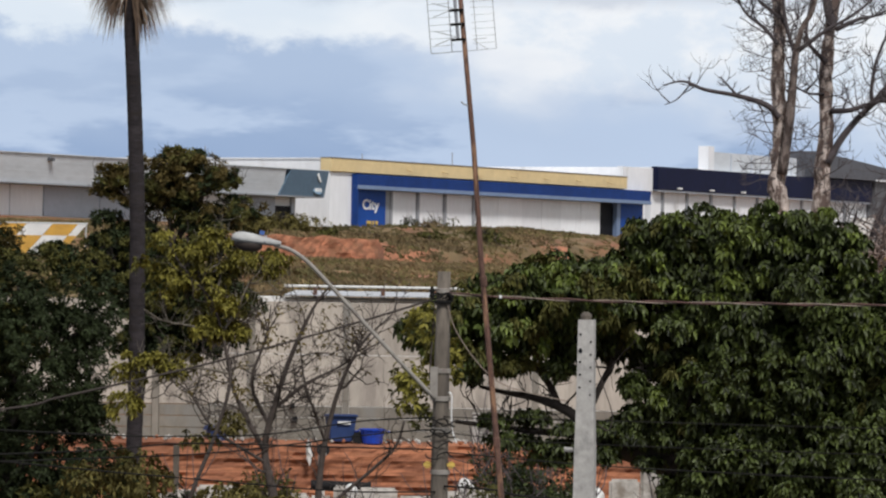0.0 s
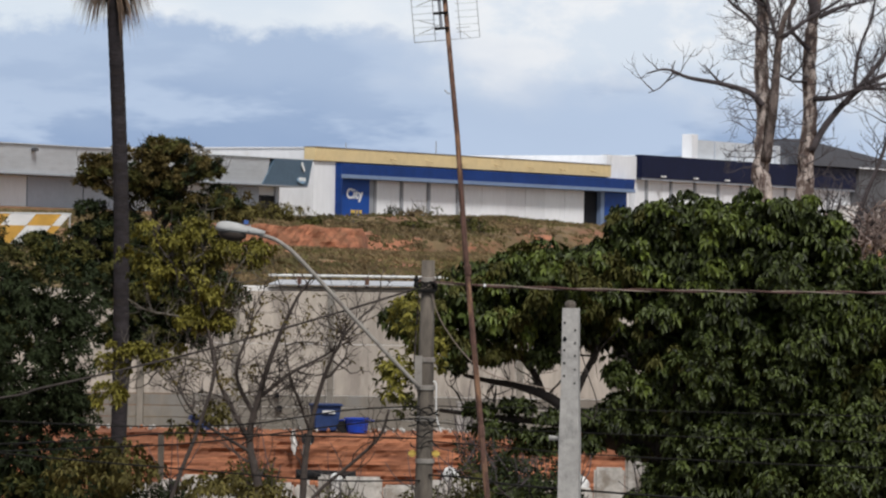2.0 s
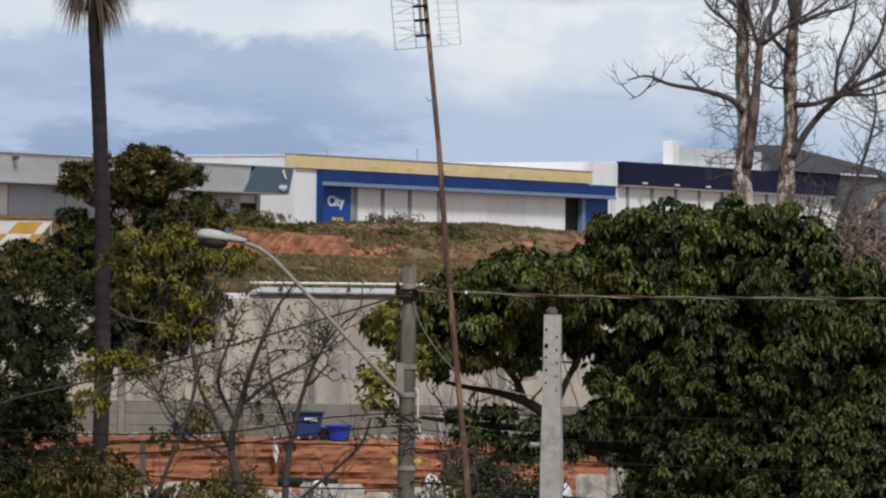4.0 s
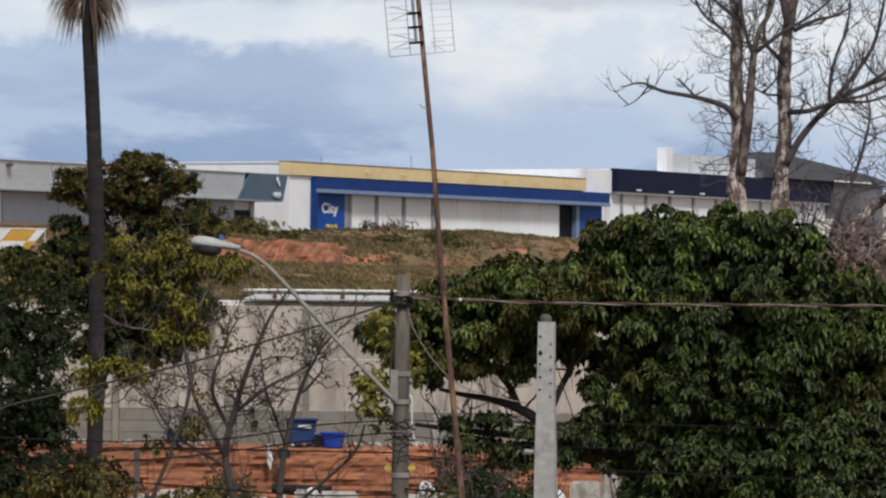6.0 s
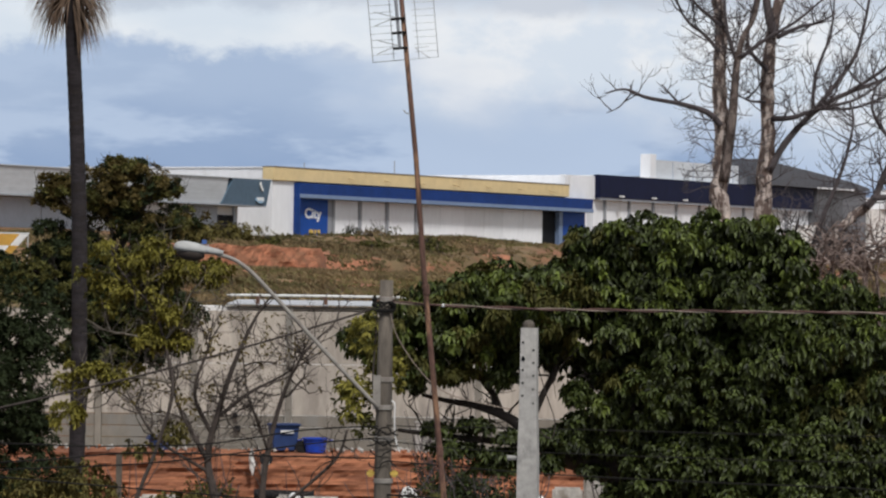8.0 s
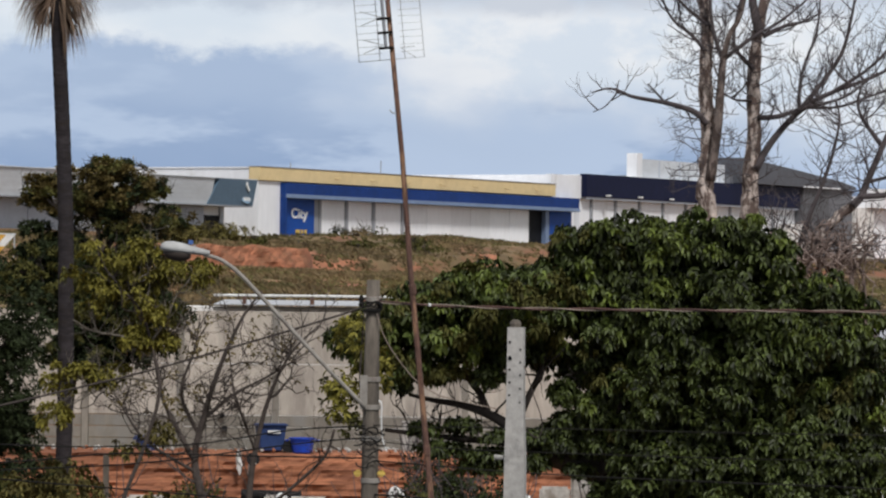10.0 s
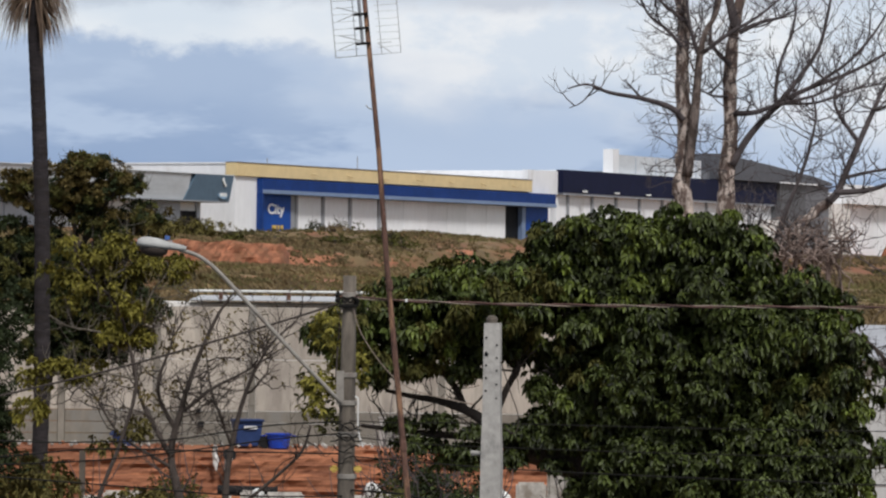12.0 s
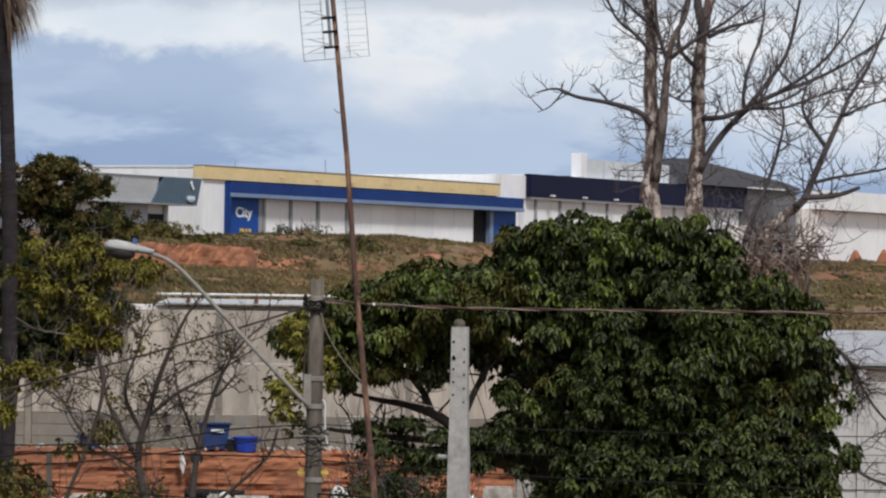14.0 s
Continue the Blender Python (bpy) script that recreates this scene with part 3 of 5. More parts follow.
def side_wall():
    """A taller slab wall that closes the yard beyond the bank."""
    wall = tagged(empty("wall_side", pose(0, 112.2, 0.2)), "pale concrete wall of wide slabs and joints", "wall", kind="structure")
    for i in range(7):
        x = 9.2 + 2.7 * i
        part("post", box(x - 0.1, x + 0.1, -0.13, 0.12, -0.4, 5.9, 0.01), side_concrete, wall)
        for k in range(12):
            j = 0.008 * ((i * 5 + k * 3) % 4)
            part("slab", box(x + 0.11, x + 2.59, -0.08 + j, 0.08, 0.49 * k - 0.3, 0.49 * k + 0.17, 0.01), side_concrete, wall)


def low_wall():
    top = tagged(empty("wall_low", pose(0, 106, 0.5)), "weathered whitewashed low wall with rough top", "wall", kind="structure")
    rng = random.Random(4)
    x = -8.0
    while x < 13:
        w = rng.uniform(0.5, 1.1)
        part("block", box(x, x + w - 0.02, -0.15, 0.15, -0.2, 2.25 + rng.uniform(-0.2, 0.12) + (0.55 if 4.0 < x < 5.1 else 0), 0.06), low_whitewash, top)
        x += w


def earth_bank():
    """The cut face of red earth below the wall, worn into ledges."""
    xs = [-14 + 0.13 * i for i in range(178)]
    rows = 34
    verts, faces = [], []
    for j in range(rows):
        v = j / (rows - 1)
        z = 0.45 + 3.22 * v
        for x in xs:
            ledge = 0.12 * noise.noise((x * 0.25, z * 9.0, 2)) + 0.10 * noise.noise((x * 1.1, z * 8.0, 5)) + 0.07 * noise.noise((x * 5, z * 9, 8))
            verts.append((x, 112.55 + 0.75 * v + (0.9 if j == rows - 1 else 0) - ledge, z + (0.10 * noise.noise((x * 0.9, 0, 3)) if j > rows - 4 else 0)))
    w = len(xs)
    faces = [(j * w + i, j * w + i + 1, (j + 1) * w + i + 1, (j + 1) * w + i) for j in range(rows - 1) for i in range(w - 1)]
    ob = mesh_part("earth_bank", verts, faces, bank_earth)
    tagged(ob, "cut bank of layered red earth under the wall", "earth bank", kind="structure")


def earth_scarp():
    """A small broken cliff of red earth on the hillside."""
    xs = [-19 + 0.22 * i for i in range(66)]
    fronts = [(29.5, 0.0)] + [(26.9 - 1.3 * k / 15, k / 15) for k in range(16)] + [(22.0, 1.0)]
    verts = []
    for k, (front, v) in enumerate(fronts):
        for x in xs:
            ends = ease(-4.4, -5.1, x)
            f = front
            if 0 < k < len(fronts) - 1:
                f += 0.4 * noise.noise((x * 0.5, v * 1.5, 3)) + 0.22 * noise.noise((x * 1.9, v * 4, 6)) + 0.14 * noise.noise((x * 4.5, v * 7, 1)) - 1.8 * (1 - ends)
            y = 380 - (f - (x + 8.22) * 0.866) / 0.5
            low, high = 8.5, 11.35 + 0.25 * noise.noise((x * 0.6, 0, 4))
            z = low + (high - low) * v * ends
            if k in (0, len(fronts) - 1):
                z = ground_height(x, y) - 0.06
            verts.append((x, y, z))
    w = len(xs)
    faces = [(j * w + i, j * w + i + 1, (j + 1) * w + i + 1, (j + 1) * w + i) for j in range(len(fronts) - 1) for i in range(w - 1)]
    tagged(mesh_part("earth_scarp", verts, faces, red_earth), "broken scarp of bare red earth in the hillside", "scarp", kind="structure")


def fence_posts():
    for i, x in enumerate((-7.0, -9.6)):
        ob = tagged(empty("fence_post", pose(x, 112.2, 0.6)), "thin concrete fence post before the earth bank", "post", group="fence posts on the bank")
        part("shaft", box(-0.08, 0.08, -0.08, 0.08, -0.1, 2.95 - 0.1 * (i % 2), 0.015), old_concrete, ob)


def stub_post():
    ob = tagged(empty("stub_post", pose(0.96, 114.3, 3.6)), "short pale concrete stub by the wall", "post")
    part("shaft", box(-0.08, 0.08, -0.08, 0.08, -0.1, 0.82, 0.02), concrete, ob)
    part("cap", box(-0.11, 0.11, -0.11, 0.11, 0.822, 0.88, 0.015), concrete, ob)


def meter_boxes():
    for x, z, w in ((-3.98, 4.18, 0.085), (-4.05, 4.55, 0.07)):
        ob = tagged(part("meter_box", box(x - w, x + w, 115.3, 115.37, z - w, z + w, 0.02), rubber), "small dark box fixed to the concrete wall", "box", group="boxes on the wall")


def wheeled_bin():
    ob = tagged(empty("wheeled_bin", pose(-2.68, 113.9, 3.60, 0, 0, 12) @ Matrix.Diagonal((1.36, 1, 1.05, 1))), "dark blue wheeled bin standing by the wall", "bin")
    bm = lathe([(0.30, 0.05), (0.32, 0.1), (0.39, 0.62), (0.41, 0.68)], 4)
    bmesh.ops.rotate(bm, verts=bm.verts, matrix=Matrix.Rotation(radians(45), 3, "Z"))
    bmesh.ops.bevel(bm, geom=bm.edges[:], offset=0.02, segments=2, affect="EDGES")
    body = part("body", bm, drum_blue, ob)
    part("lid", box(-0.33, 0.33, -0.35, 0.33, 0.68, 0.75, 0.03), drum_blue, ob)
    part("label_plate", box(-0.1, 0.16, -0.315, -0.285, 0.5, 0.58), white_plastic, body)
    for y in (-0.38, 0.28):
        part("wheel", tube([(0.34, y, 0.16), (0.34, y + 0.08, 0.16)], 0.155, 18), rubber, ob)


def blue_tub(material):
    ob = tagged(empty("blue_tub", pose(-1.82, 113.7, 3.60)), "bright blue plastic tub with open rim", "tub")
    bm = lathe([(0.24, 0.0), (0.27, 0.03), (0.33, 0.38), (0.36, 0.38), (0.36, 0.42), (0.31, 0.42), (0.25, 0.06)], 20)
    part("body", bm, material, ob, smooth=False)
    for s in (-1, 1):
        part("handle", tube(smooth_line([(0.36 * s, -0.1, 0.36), (0.46 * s, 0, 0.34), (0.36 * s, 0.1, 0.36)]), 0.02, 6), material, ob)
    return ob


def black_pipe():
    ob = tagged(empty("drain_pipe", pose(-2.55, 111.9, 0.55)), "thick black pipe on stone props below the bank", "pipe")
    bm = tube([(-0.85, 0, 2.02), (0.0, 0.02, 2.0), (0.75, 0, 1.98)], 0.13, 16)
    part("barrel", bm, rubber, ob)
    for x in (-0.6, 0.5):
        part("prop", box(x - 0.12, x + 0.12, -0.14, 0.14, -0.1, 1.88, 0.02), whitewash, ob)


def round_dish():
    ob = tagged(empty("satellite_dish", pose(-3.2, 112.8, 2.4)), "dark dish with white hub on a pale post", "dish")
    part("post", tube([(0, 0, -0.4), (0, 0, 0.9), (0.1, 0, 1.1)], 0.05, 8), concrete, ob)
    bm = lathe([(0.02, 0.0), (0.09, 0.01), (0.17, 0.045), (0.18, 0.06), (0.08, 0.04)], 20)
    bmesh.ops.transform(bm, verts=bm.verts, matrix=pose(0.08, -0.08, 1.05, 75, 0, 10))
    part("reflector", bm, rubber, ob)
    part("hub", lathe([(0.05, 0), (0.07, 0.05), (0.02, 0.1)], 10, at=(0.12, -0.28, 0.92)), white_plastic, ob)
    bm = bmesh.new()
    bmesh.ops.create_icosphere(bm, subdivisions=3, radius=0.1)
    for v in bm.verts:
        v.co = Vector((v.co.x * 0.8, v.co.y * 0.6, v.co.z * 3.2)) * (1 + 0.5 * noise.noise(v.co * 14))
        v.co += Vector((-0.28 + 0.06 * noise.noise((v.co.z * 5, 0, 1)), 0.02, 1.0))
    part("pale_rag", bm, whitewash, ob, "ragged pale cloth on a rod")
    part("rod", tube([(-0.32, 0, 1.25), (0.05, 0, 1.05)], 0.012, 6), rust, ob)


def sacks():
    for x, y, z, s in ((0.72, 112.2, 2.55, 0.24), (-2.2, 105.6, 2.75, 0.17), (4.15, 111.5, 2.4, 0.26)):
        ob = tagged(empty("white_sack", pose(x, y, ground_height(x, y))), "crumpled white sack piled by the bank", "sack", group="white sacks")
        bm = bmesh.new()
        bmesh.ops.create_icosphere(bm, subdivisions=3, radius=s)
        h = z - ground_height(x, y)
        for v in bm.verts:
            v.co *= 1 + 0.28 * noise.noise(v.co * 4 + Vector((x, y, z)))
            v.co.z += h
        part("sack_body", bm, white_plastic, ob)
        part("stack", lathe([(s * 1.3, -0.1), (s * 1.1, h * 0.5), (s * 0.7, h)], 10), whitewash, ob)


# ---- poles, lamp, aerial, cables ----
def utility_pole():
    ob = tagged(empty("utility_pole", pose(0.0, 50, 0)), "weathered round concrete utility pole with fittings", "utility pole")
    part("shaft", tube([(0.0, 0, -0.3), (0.0, 0, 5.0), (0.01, 0, 7.0), (0.02, 0, 8.13)], [0.14, 0.108, 0.094, 0.078], 20), old_concrete, ob, smooth=True)
    for z, r in ((6.95, 0.096), (6.62, 0.099), (7.9, 0.088), (6.25, 0.101), (5.75, 0.104)):
        part("band", lathe([(r, -0.03), (r + 0.012, -0.025), (r + 0.012, 0.025), (r, 0.03)], 20, at=(0.012, 0, z)), arm_grey, ob)
    for x, z in ((-0.12, 7.88), (0.10, 7.83)):
        ins = part("insulator", lathe([(0.015, -0.07), (0.036, -0.05), (0.024, -0.01), (0.038, 0.02), (0.022, 0.05), (0.012, 0.07)], 12, at=(x, -0.05, z)), cable_black, ob, "dark porcelain insulator")
        part("bolt", tube([(x, -0.05, z), (0.0, -0.05, z)], 0.014, 6), rust, ins)
    part("clamp", box(-0.11, 0.12, -0.13, -0.06, 7.75, 7.79, 0.01), cable_black, ob)
    for i in range(3):
        pts = [(-0.12 + 0.05 * k + 0.02 * math.sin(i * 2.1 + k), -0.12, 7.84 + 0.035 * math.sin(1.3 * i + 1.7 * k)) for k in range(6)]
        part("tie_wire", tube(smooth_line(pts, 4), 0.008, 5), cable_black, ob)
    part("lamp_bracket", prism([(-0.14, 6.6), (-0.14, 7.0), (-0.08, 7.0), (-0.08, 6.6)], -0.125, -0.035), arm_grey, ob)
    for x in (-0.14, 0.14):
        part("yellow_tag", box(x - 0.045, x + 0.045, -0.10, -0.07, 5.80, 5.88, 0.02), sign_yellow, ob)
    part("conduit", tube(smooth_line([(0.10, -0.1, 6.70), (0.135, -0.12, 6.66), (0.135, -0.12, 6.45), (0.15, -0.12, 6.25), (0.20, -0.12, 6.1)]), 0.009, 6), white_plastic, ob, "thin white cable")
    for i in range(6):
        a = 0.9 * i
        pts = [(-0.17 + 0.042 * k + 0.02 * math.sin(a + 2 * k), -0.14, 6.34 - 0.13 * (i % 4) + 0.045 * math.sin(a + 0.9 * k)) for k in range(9)]
        part("wire_coil", tube(smooth_line(pts, 3), 0.009, 5), cable_black, ob)


def street_lamp():
    ob = tagged(empty("street_lamp", pose(-0.08, 49.86, 6.62)), "grey street lamp on a bent steel arm", "street lamp")
    arm = [(0.02, 0, 0.0), (-0.5, 0, 0.53), (-1.0, 0, 1.06), (-1.38, 0, 1.46), (-1.55, 0, 1.62), (-1.72, 0, 1.73), (-1.92, 0, 1.79)]
    part("arm", tube(smooth_line(arm, 5), 0.0245, 12), arm_grey, ob, smooth=True)
    head = pose(-1.84, 0, 1.775, 0, 7, 0)
    bm = bmesh.new()
    prof = [(0.0, 0.035, 0.035), (-0.10, 0.055, 0.05), (-0.2, 0.075, 0.062), (-0.34, 0.105, 0.085), (-0.46, 0.115, 0.09), (-0.54, 0.10, 0.075), (-0.585, 0.05, 0.04)]
    rings = []
    for x, w, h in prof:
        rings.append([bm.verts.new((x, w * math.cos(a), 0.02 + h * math.sin(a) * (1 if math.sin(a) > 0 else 0.55))) for a in (math.tau * k / 20 for k in range(20))])
    for a, b in zip(rings, rings[1:]):
        for k in range(20):
            bm.faces.new((a[k], a[(k + 1) % 20], b[(k + 1) % 20], b[k]))
    bm.faces.new(rings[0])
    bm.faces.new(rings[-1][::-1])
    bmesh.ops.recalc_face_normals(bm, faces=bm.faces)
    bm.transform(head)
    hood = part("housing", bm, lamp_grey, ob, "grey cast housing", smooth=True)
    bm = bmesh.new()
    bmesh.ops.create_uvsphere(bm, u_segments=18, v_segments=10, radius=1.0, matrix=head @ Matrix.LocRotScale((-0.38, 0, -0.035), None, (0.17, 0.095, 0.085)))
    part("lens", bm, lamp_glass, hood, "dark glass bowl", smooth=True)
    bm = tube([(0, 0, 0), (0, 0, 0.05)], 0.03, 12)
    bm.transform(head @ pose(-0.24, 0, 0.10))
    part("photocell", bm, sensor_blue, hood, "small blue light sensor")
    bm = tube([(-0.19, -0.08, 0.02), (-0.19, 0, 0.095), (-0.19, 0.08, 0.02)], 0.01, 6)
    bm.transform(head)
    part("seam", bm, pillar_grey, hood)


def concrete_pole():
    """Double-T concrete pole: two flanges, a thinner web, and rows of bolt holes."""
    ob = tagged(empty("concrete_pole", pose(1.585, 46, 0, 0, 0, -8)), "pale grey double-T concrete pole with bolt holes", "utility pole")
    h = 7.62
    bm = bmesh.new()

    def ring(z, k):
        w, d, f, r = 0.086 + 0.012 * k, 0.10 + 0.015 * k, 0.055 + 0.006 * k, 0.004
        out = [(-w, -d), (-w + f, -d), (-w + f, -d + r), (w - f, -d + r), (w - f, -d), (w, -d), (w, d), (w - f, d), (w - f, d - r), (-w + f, d - r), (-w + f, d), (-w, d)]
        return [bm.verts.new((x + 0.0025 * k, y, z)) for x, y in out]

    rings = [ring(-0.3, 6), ring(6.2, 1.9), ring(6.6, 0.9), ring(h, 0)]
    for a, b in zip(rings, rings[1:]):
        for k in range(12):
            bm.faces.new((a[k], a[(k + 1) % 12], b[(k + 1) % 12], b[k]))
    bm.faces.new(rings[-1])
    bm.faces.new(rings[0][::-1])
    part("shaft", bm, concrete, ob)
    part("cap", lathe([(0.06, 0), (0.065, 0.04), (0.05, 0.07), (0.02, 0.085)], 12, at=(-0.01, 0, h)), old_concrete, ob, "rough broken concrete tip")
    for x, zs, r in ((-0.058, (7.46, 7.30, 7.16, 7.02, 6.88), 0.013), (0.058, (7.38, 7.24, 7.10, 6.95, 6.80), 0.011)):
        for z in zs:
            part("bolt_hole", tube([(x, -0.112, z), (x, -0.1, z)], r, 10), dark_opening, ob)
    part("bolt_hole", tube([(-0.055, -0.113, 7.28), (-0.055, -0.1, 7.28)], 0.022, 12), dark_opening, ob)
    part("bolt", tube([(-0.22, -0.06, 6.2), (-0.05, -0.06, 6.2)], [0.03, 0.022], 8), concrete, ob)
    part("wire_loop", tube(smooth_line([(0.1, -0.05, 7.2), (0.2, -0.08, 6.9), (0.3, -0.08, 6.6), (0.26, -0.08, 6.42), (0.12, -0.05, 6.5)]), 0.0065, 6), cable_grey, ob)


def tv_aerial():
    """Rusty mast with a grid aerial, leaning."""
    lean = math.degrees(math.atan2(0.35, 3.54))
    ob = tagged(empty("tv_aerial", pose(1.08, 30, 0, 0, -lean, 0)), "rusty leaning mast with a wire-grid television aerial", "aerial")
    L = 10.06
    part("mast", tube([(0, 0, -0.1), (0.01, 0, 5.5), (0.0, 0, 8.2), (0.012, 0, 9.0), (0, 0, L + 0.6)], [0.025, 0.022, 0.020, 0.0185, 0.017], 14), rust, ob, smooth=True)
    part("foot", lathe([(0.25, -0.1), (0.25, 0.12), (0.2, 0.15)], 16), concrete, ob)
    for z in (8.05, 6.9):
        part("joint_ring", lathe([(0.021, -0.04), (0.025, -0.03), (0.025, 0.03), (0.021, 0.04)], 14, at=(0.005, 0, z)), rust, ob)
    part("wire_stub", tube([(-0.005, -0.015, 9.31), (-0.03, -0.03, 9.315), (-0.05, -0.03, 9.34)], 0.005, 5), galvanised, ob)
    grid = part("grid_frame", tube([(-0.235, 0.07, 9.70), (-0.235, 0.07, 10.66), (0.232, 0.07, 10.66), (0.232, 0.07, 9.70), (-0.235, 0.07, 9.70)], 0.0034, 6), galvanised, ob, "thin galvanised wire grid")
    for i in range(18):
        z = 9.75 + 0.05 * i
        for a, b in ((-0.235, -0.07), (0.07, 0.232)):
            part("grid_rod", tube([(a, 0.07, z + 0.004 * (i % 3)), (b, 0.07, z)], 0.0021, 5), galvanised, grid)
    for x in (-0.085, 0.095):
        part("grid_rod", tube([(x, 0.072, 9.70), (x, 0.072, 10.66)], 0.003, 5), galvanised, grid)
    part("boom", tube([(-0.036, -0.02, 9.78), (-0.04, -0.02, 10.6)], 0.012, 8), pillar_grey, ob, "dark vertical support tube")
    for z in (9.78, 9.89, 9.99, 10.2):
        part("clamp", box(-0.085, 0.02, -0.04, 0.02, z - 0.008, z + 0.008, 0.003), cable_black, ob)
    for z in (9.8, 10.0, 10.2):
        for s in (-1, 1):
            part("dipole", tube([(-0.05, -0.03, z), (-0.2, -0.05, z + 0.05 * s)], 0.0034, 5), galvanised, ob)
    for s in (-1, 1):
        part("dipole", tube([(0.07, 0.06, 9.78), (0.17, 0.06, 9.78 + 0.04 * s - 0.04)], 0.003, 5), galvanised, ob)


def cables():
    def line(pts, r, material, label, y=49.9):
        bm = tube(smooth_line([(x, y, z) for x, z in pts], 8), r, 6)
        return tagged(part("overhead_cable", bm, material, smooth=True), label, "cable", group="overhead cables")

    # a twisted pair to the right
    base = smooth_line([(0.05, 49.9, 7.87), (0.69, 49.88, 7.84), (2.13, 49.85, 7.81), (5.27, 49.8, 7.82), (7.2, 49.8, 7.85), (16, 49.7, 8.1)], 40)
    twist = tagged(empty("twisted_cable", pose(0, 0, 0)), "twisted pair of rusty and pale overhead wires", "cable", group="overhead cables")
    for k, m in enumerate((cable_rust, cable_pale)):
        pts = []
        for p in base:
            a = p.x * math.tau / 1.15 + k * math.pi
            pts.append(p + Vector((0, 0.011 * math.cos(a), 0.011 * math.sin(a))))
        part("strand", tube(pts, (0.0115, 0.0075)[k], 6), m, twist, smooth=True)
    part("spacer", lathe([(0.010, -0.02), (0.016, -0.012), (0.016, 0.012), (0.010, 0.02)], 10, at=(0.69, 49.86, 7.84)), white_plastic, twist, "white plastic spacer")
    line([(-0.05, 7.82), (-0.55, 7.65), (-1.48, 7.36), (-2.68, 7.01), (-3.68, 6.76), (-4.55, 6.55), (-5.22, 6.4), (-9, 5.9)], 0.0135, cable_grey, "dark sagging service cable from the pole top")
    line([(-0.06, 6.4), (-0.93, 6.34), (-2.0, 6.17), (-2.87, 6.13), (-4.21, 6.13), (-9, 6.3)], 0.009, cable_black, "thick black telephone cable")
    line([(-0.09, 6.02), (-1.46, 6.03), (-3.0, 6.04), (-4.54, 5.91), (-9, 5.7)], 0.0095, cable_black, "thin black telephone cable")
    line([(0.05, 5.99), (1.76, 5.87), (3.5, 5.8), (5.3, 5.75), (7.19, 5.73), (16, 5.9)], 0.008, cable_black, "thin dark cable running past the pale pole")
    line([(0.04, 6.41), (0.81, 6.39), (1.62, 6.4), (7.0, 6.36), (16, 6.5)], 0.006, cable_black, "thin dark cable running past the pale pole")
    line([(0.04, 6.22), (1.6, 6.12), (7.0, 6.05), (16, 6.2)], 0.006, cable_black, "thin dark cable running past the pale pole")
    line([(-0.04, 5.52), (-1.18, 5.51), (-2.86, 5.62), (-4.54, 5.74), (-9, 6.1)], 0.0095, cable_black, "thick black telephone cable")
    line([(0.06, 5.59), (0.69, 5.55), (1.57, 5.45), (7, 5.2), (16, 5.2)], 0.013, cable_black, "thick black telephone cable")
    line([(-0.06, 6.26), (-0.86, 6.18), (-2.53, 5.95), (-4.0, 5.85), (-9, 5.6)], 0.009, cable_black, "thin black telephone cable")
    line([(0.06, 7.75), (0.16, 7.45), (0.38, 7.12), (0.62, 6.88), (0.92, 6.74), (1.5, 6.62)], 0.007, cable_pale, "thin loose wire from the pole")


def rubble():
    """Broken stones and lumps of earth along the top and foot of the bank."""
    rng = random.Random(31)
    for name, material, label, count, y0, y1, size in (("bank_rubble", concrete, "grey broken stones along the bank top", 120, 113.35, 114.9, 0.055), ("earth_lumps", bank_earth, "lumps of red earth at the bank edge", 60, 113.2, 114.2, 0.045), ("foot_rubble", whitewash, "pale broken masonry at the bank foot", 120, 106.4, 112.0, 0.12)):
        bm = bmesh.new()
        for i in range(count):
            x, y = rng.uniform(-9, 8.5), rng.uniform(y0, y1)
            z = 3.66 if y > 112.6 else ground_height(x, y) + 0.05
            s = size * rng.uniform(0.5, 1.6)
            made = bmesh.ops.create_icosphere(bm, subdivisions=1, radius=s, matrix=pose(x, y, z + s * 0.3, 0, 0, rng.uniform(0, 90)))
            for v in made["verts"]:
                c = Vector((x, y, z))
                v.co += (v.co - c) * 0.5 * noise.noise(v.co * 9 + Vector((i, 0, 0)))
        ob = part(name, bm, material)
        tagged(ob, label, "rubble", kind="stuff")


rubble()
boundary_wall()
shed()
side_shed()
side_wall()
low_wall()
earth_bank()
earth_scarp()
fence_posts()
stub_post()
meter_boxes()
wheeled_bin()
blue_tub(bin_blue)
other_tub = blue_tub(drum_blue)
other_tub.matrix_world = pose(-6.0, 113.8, 3.60, 0, 0, 40)
tagged(other_tub, "dull blue plastic tub half hidden by leaves", "tub")
black_pipe()
round_dish()
sacks()
utility_pole()
street_lamp()
concrete_pole()
tv_aerial()
cables()

# ---- trees ----
bark_brown = mat("bark_brown", (0.058, 0.046, 0.040), 0.95, 0.3, 8.0, 1.0, 0.4)


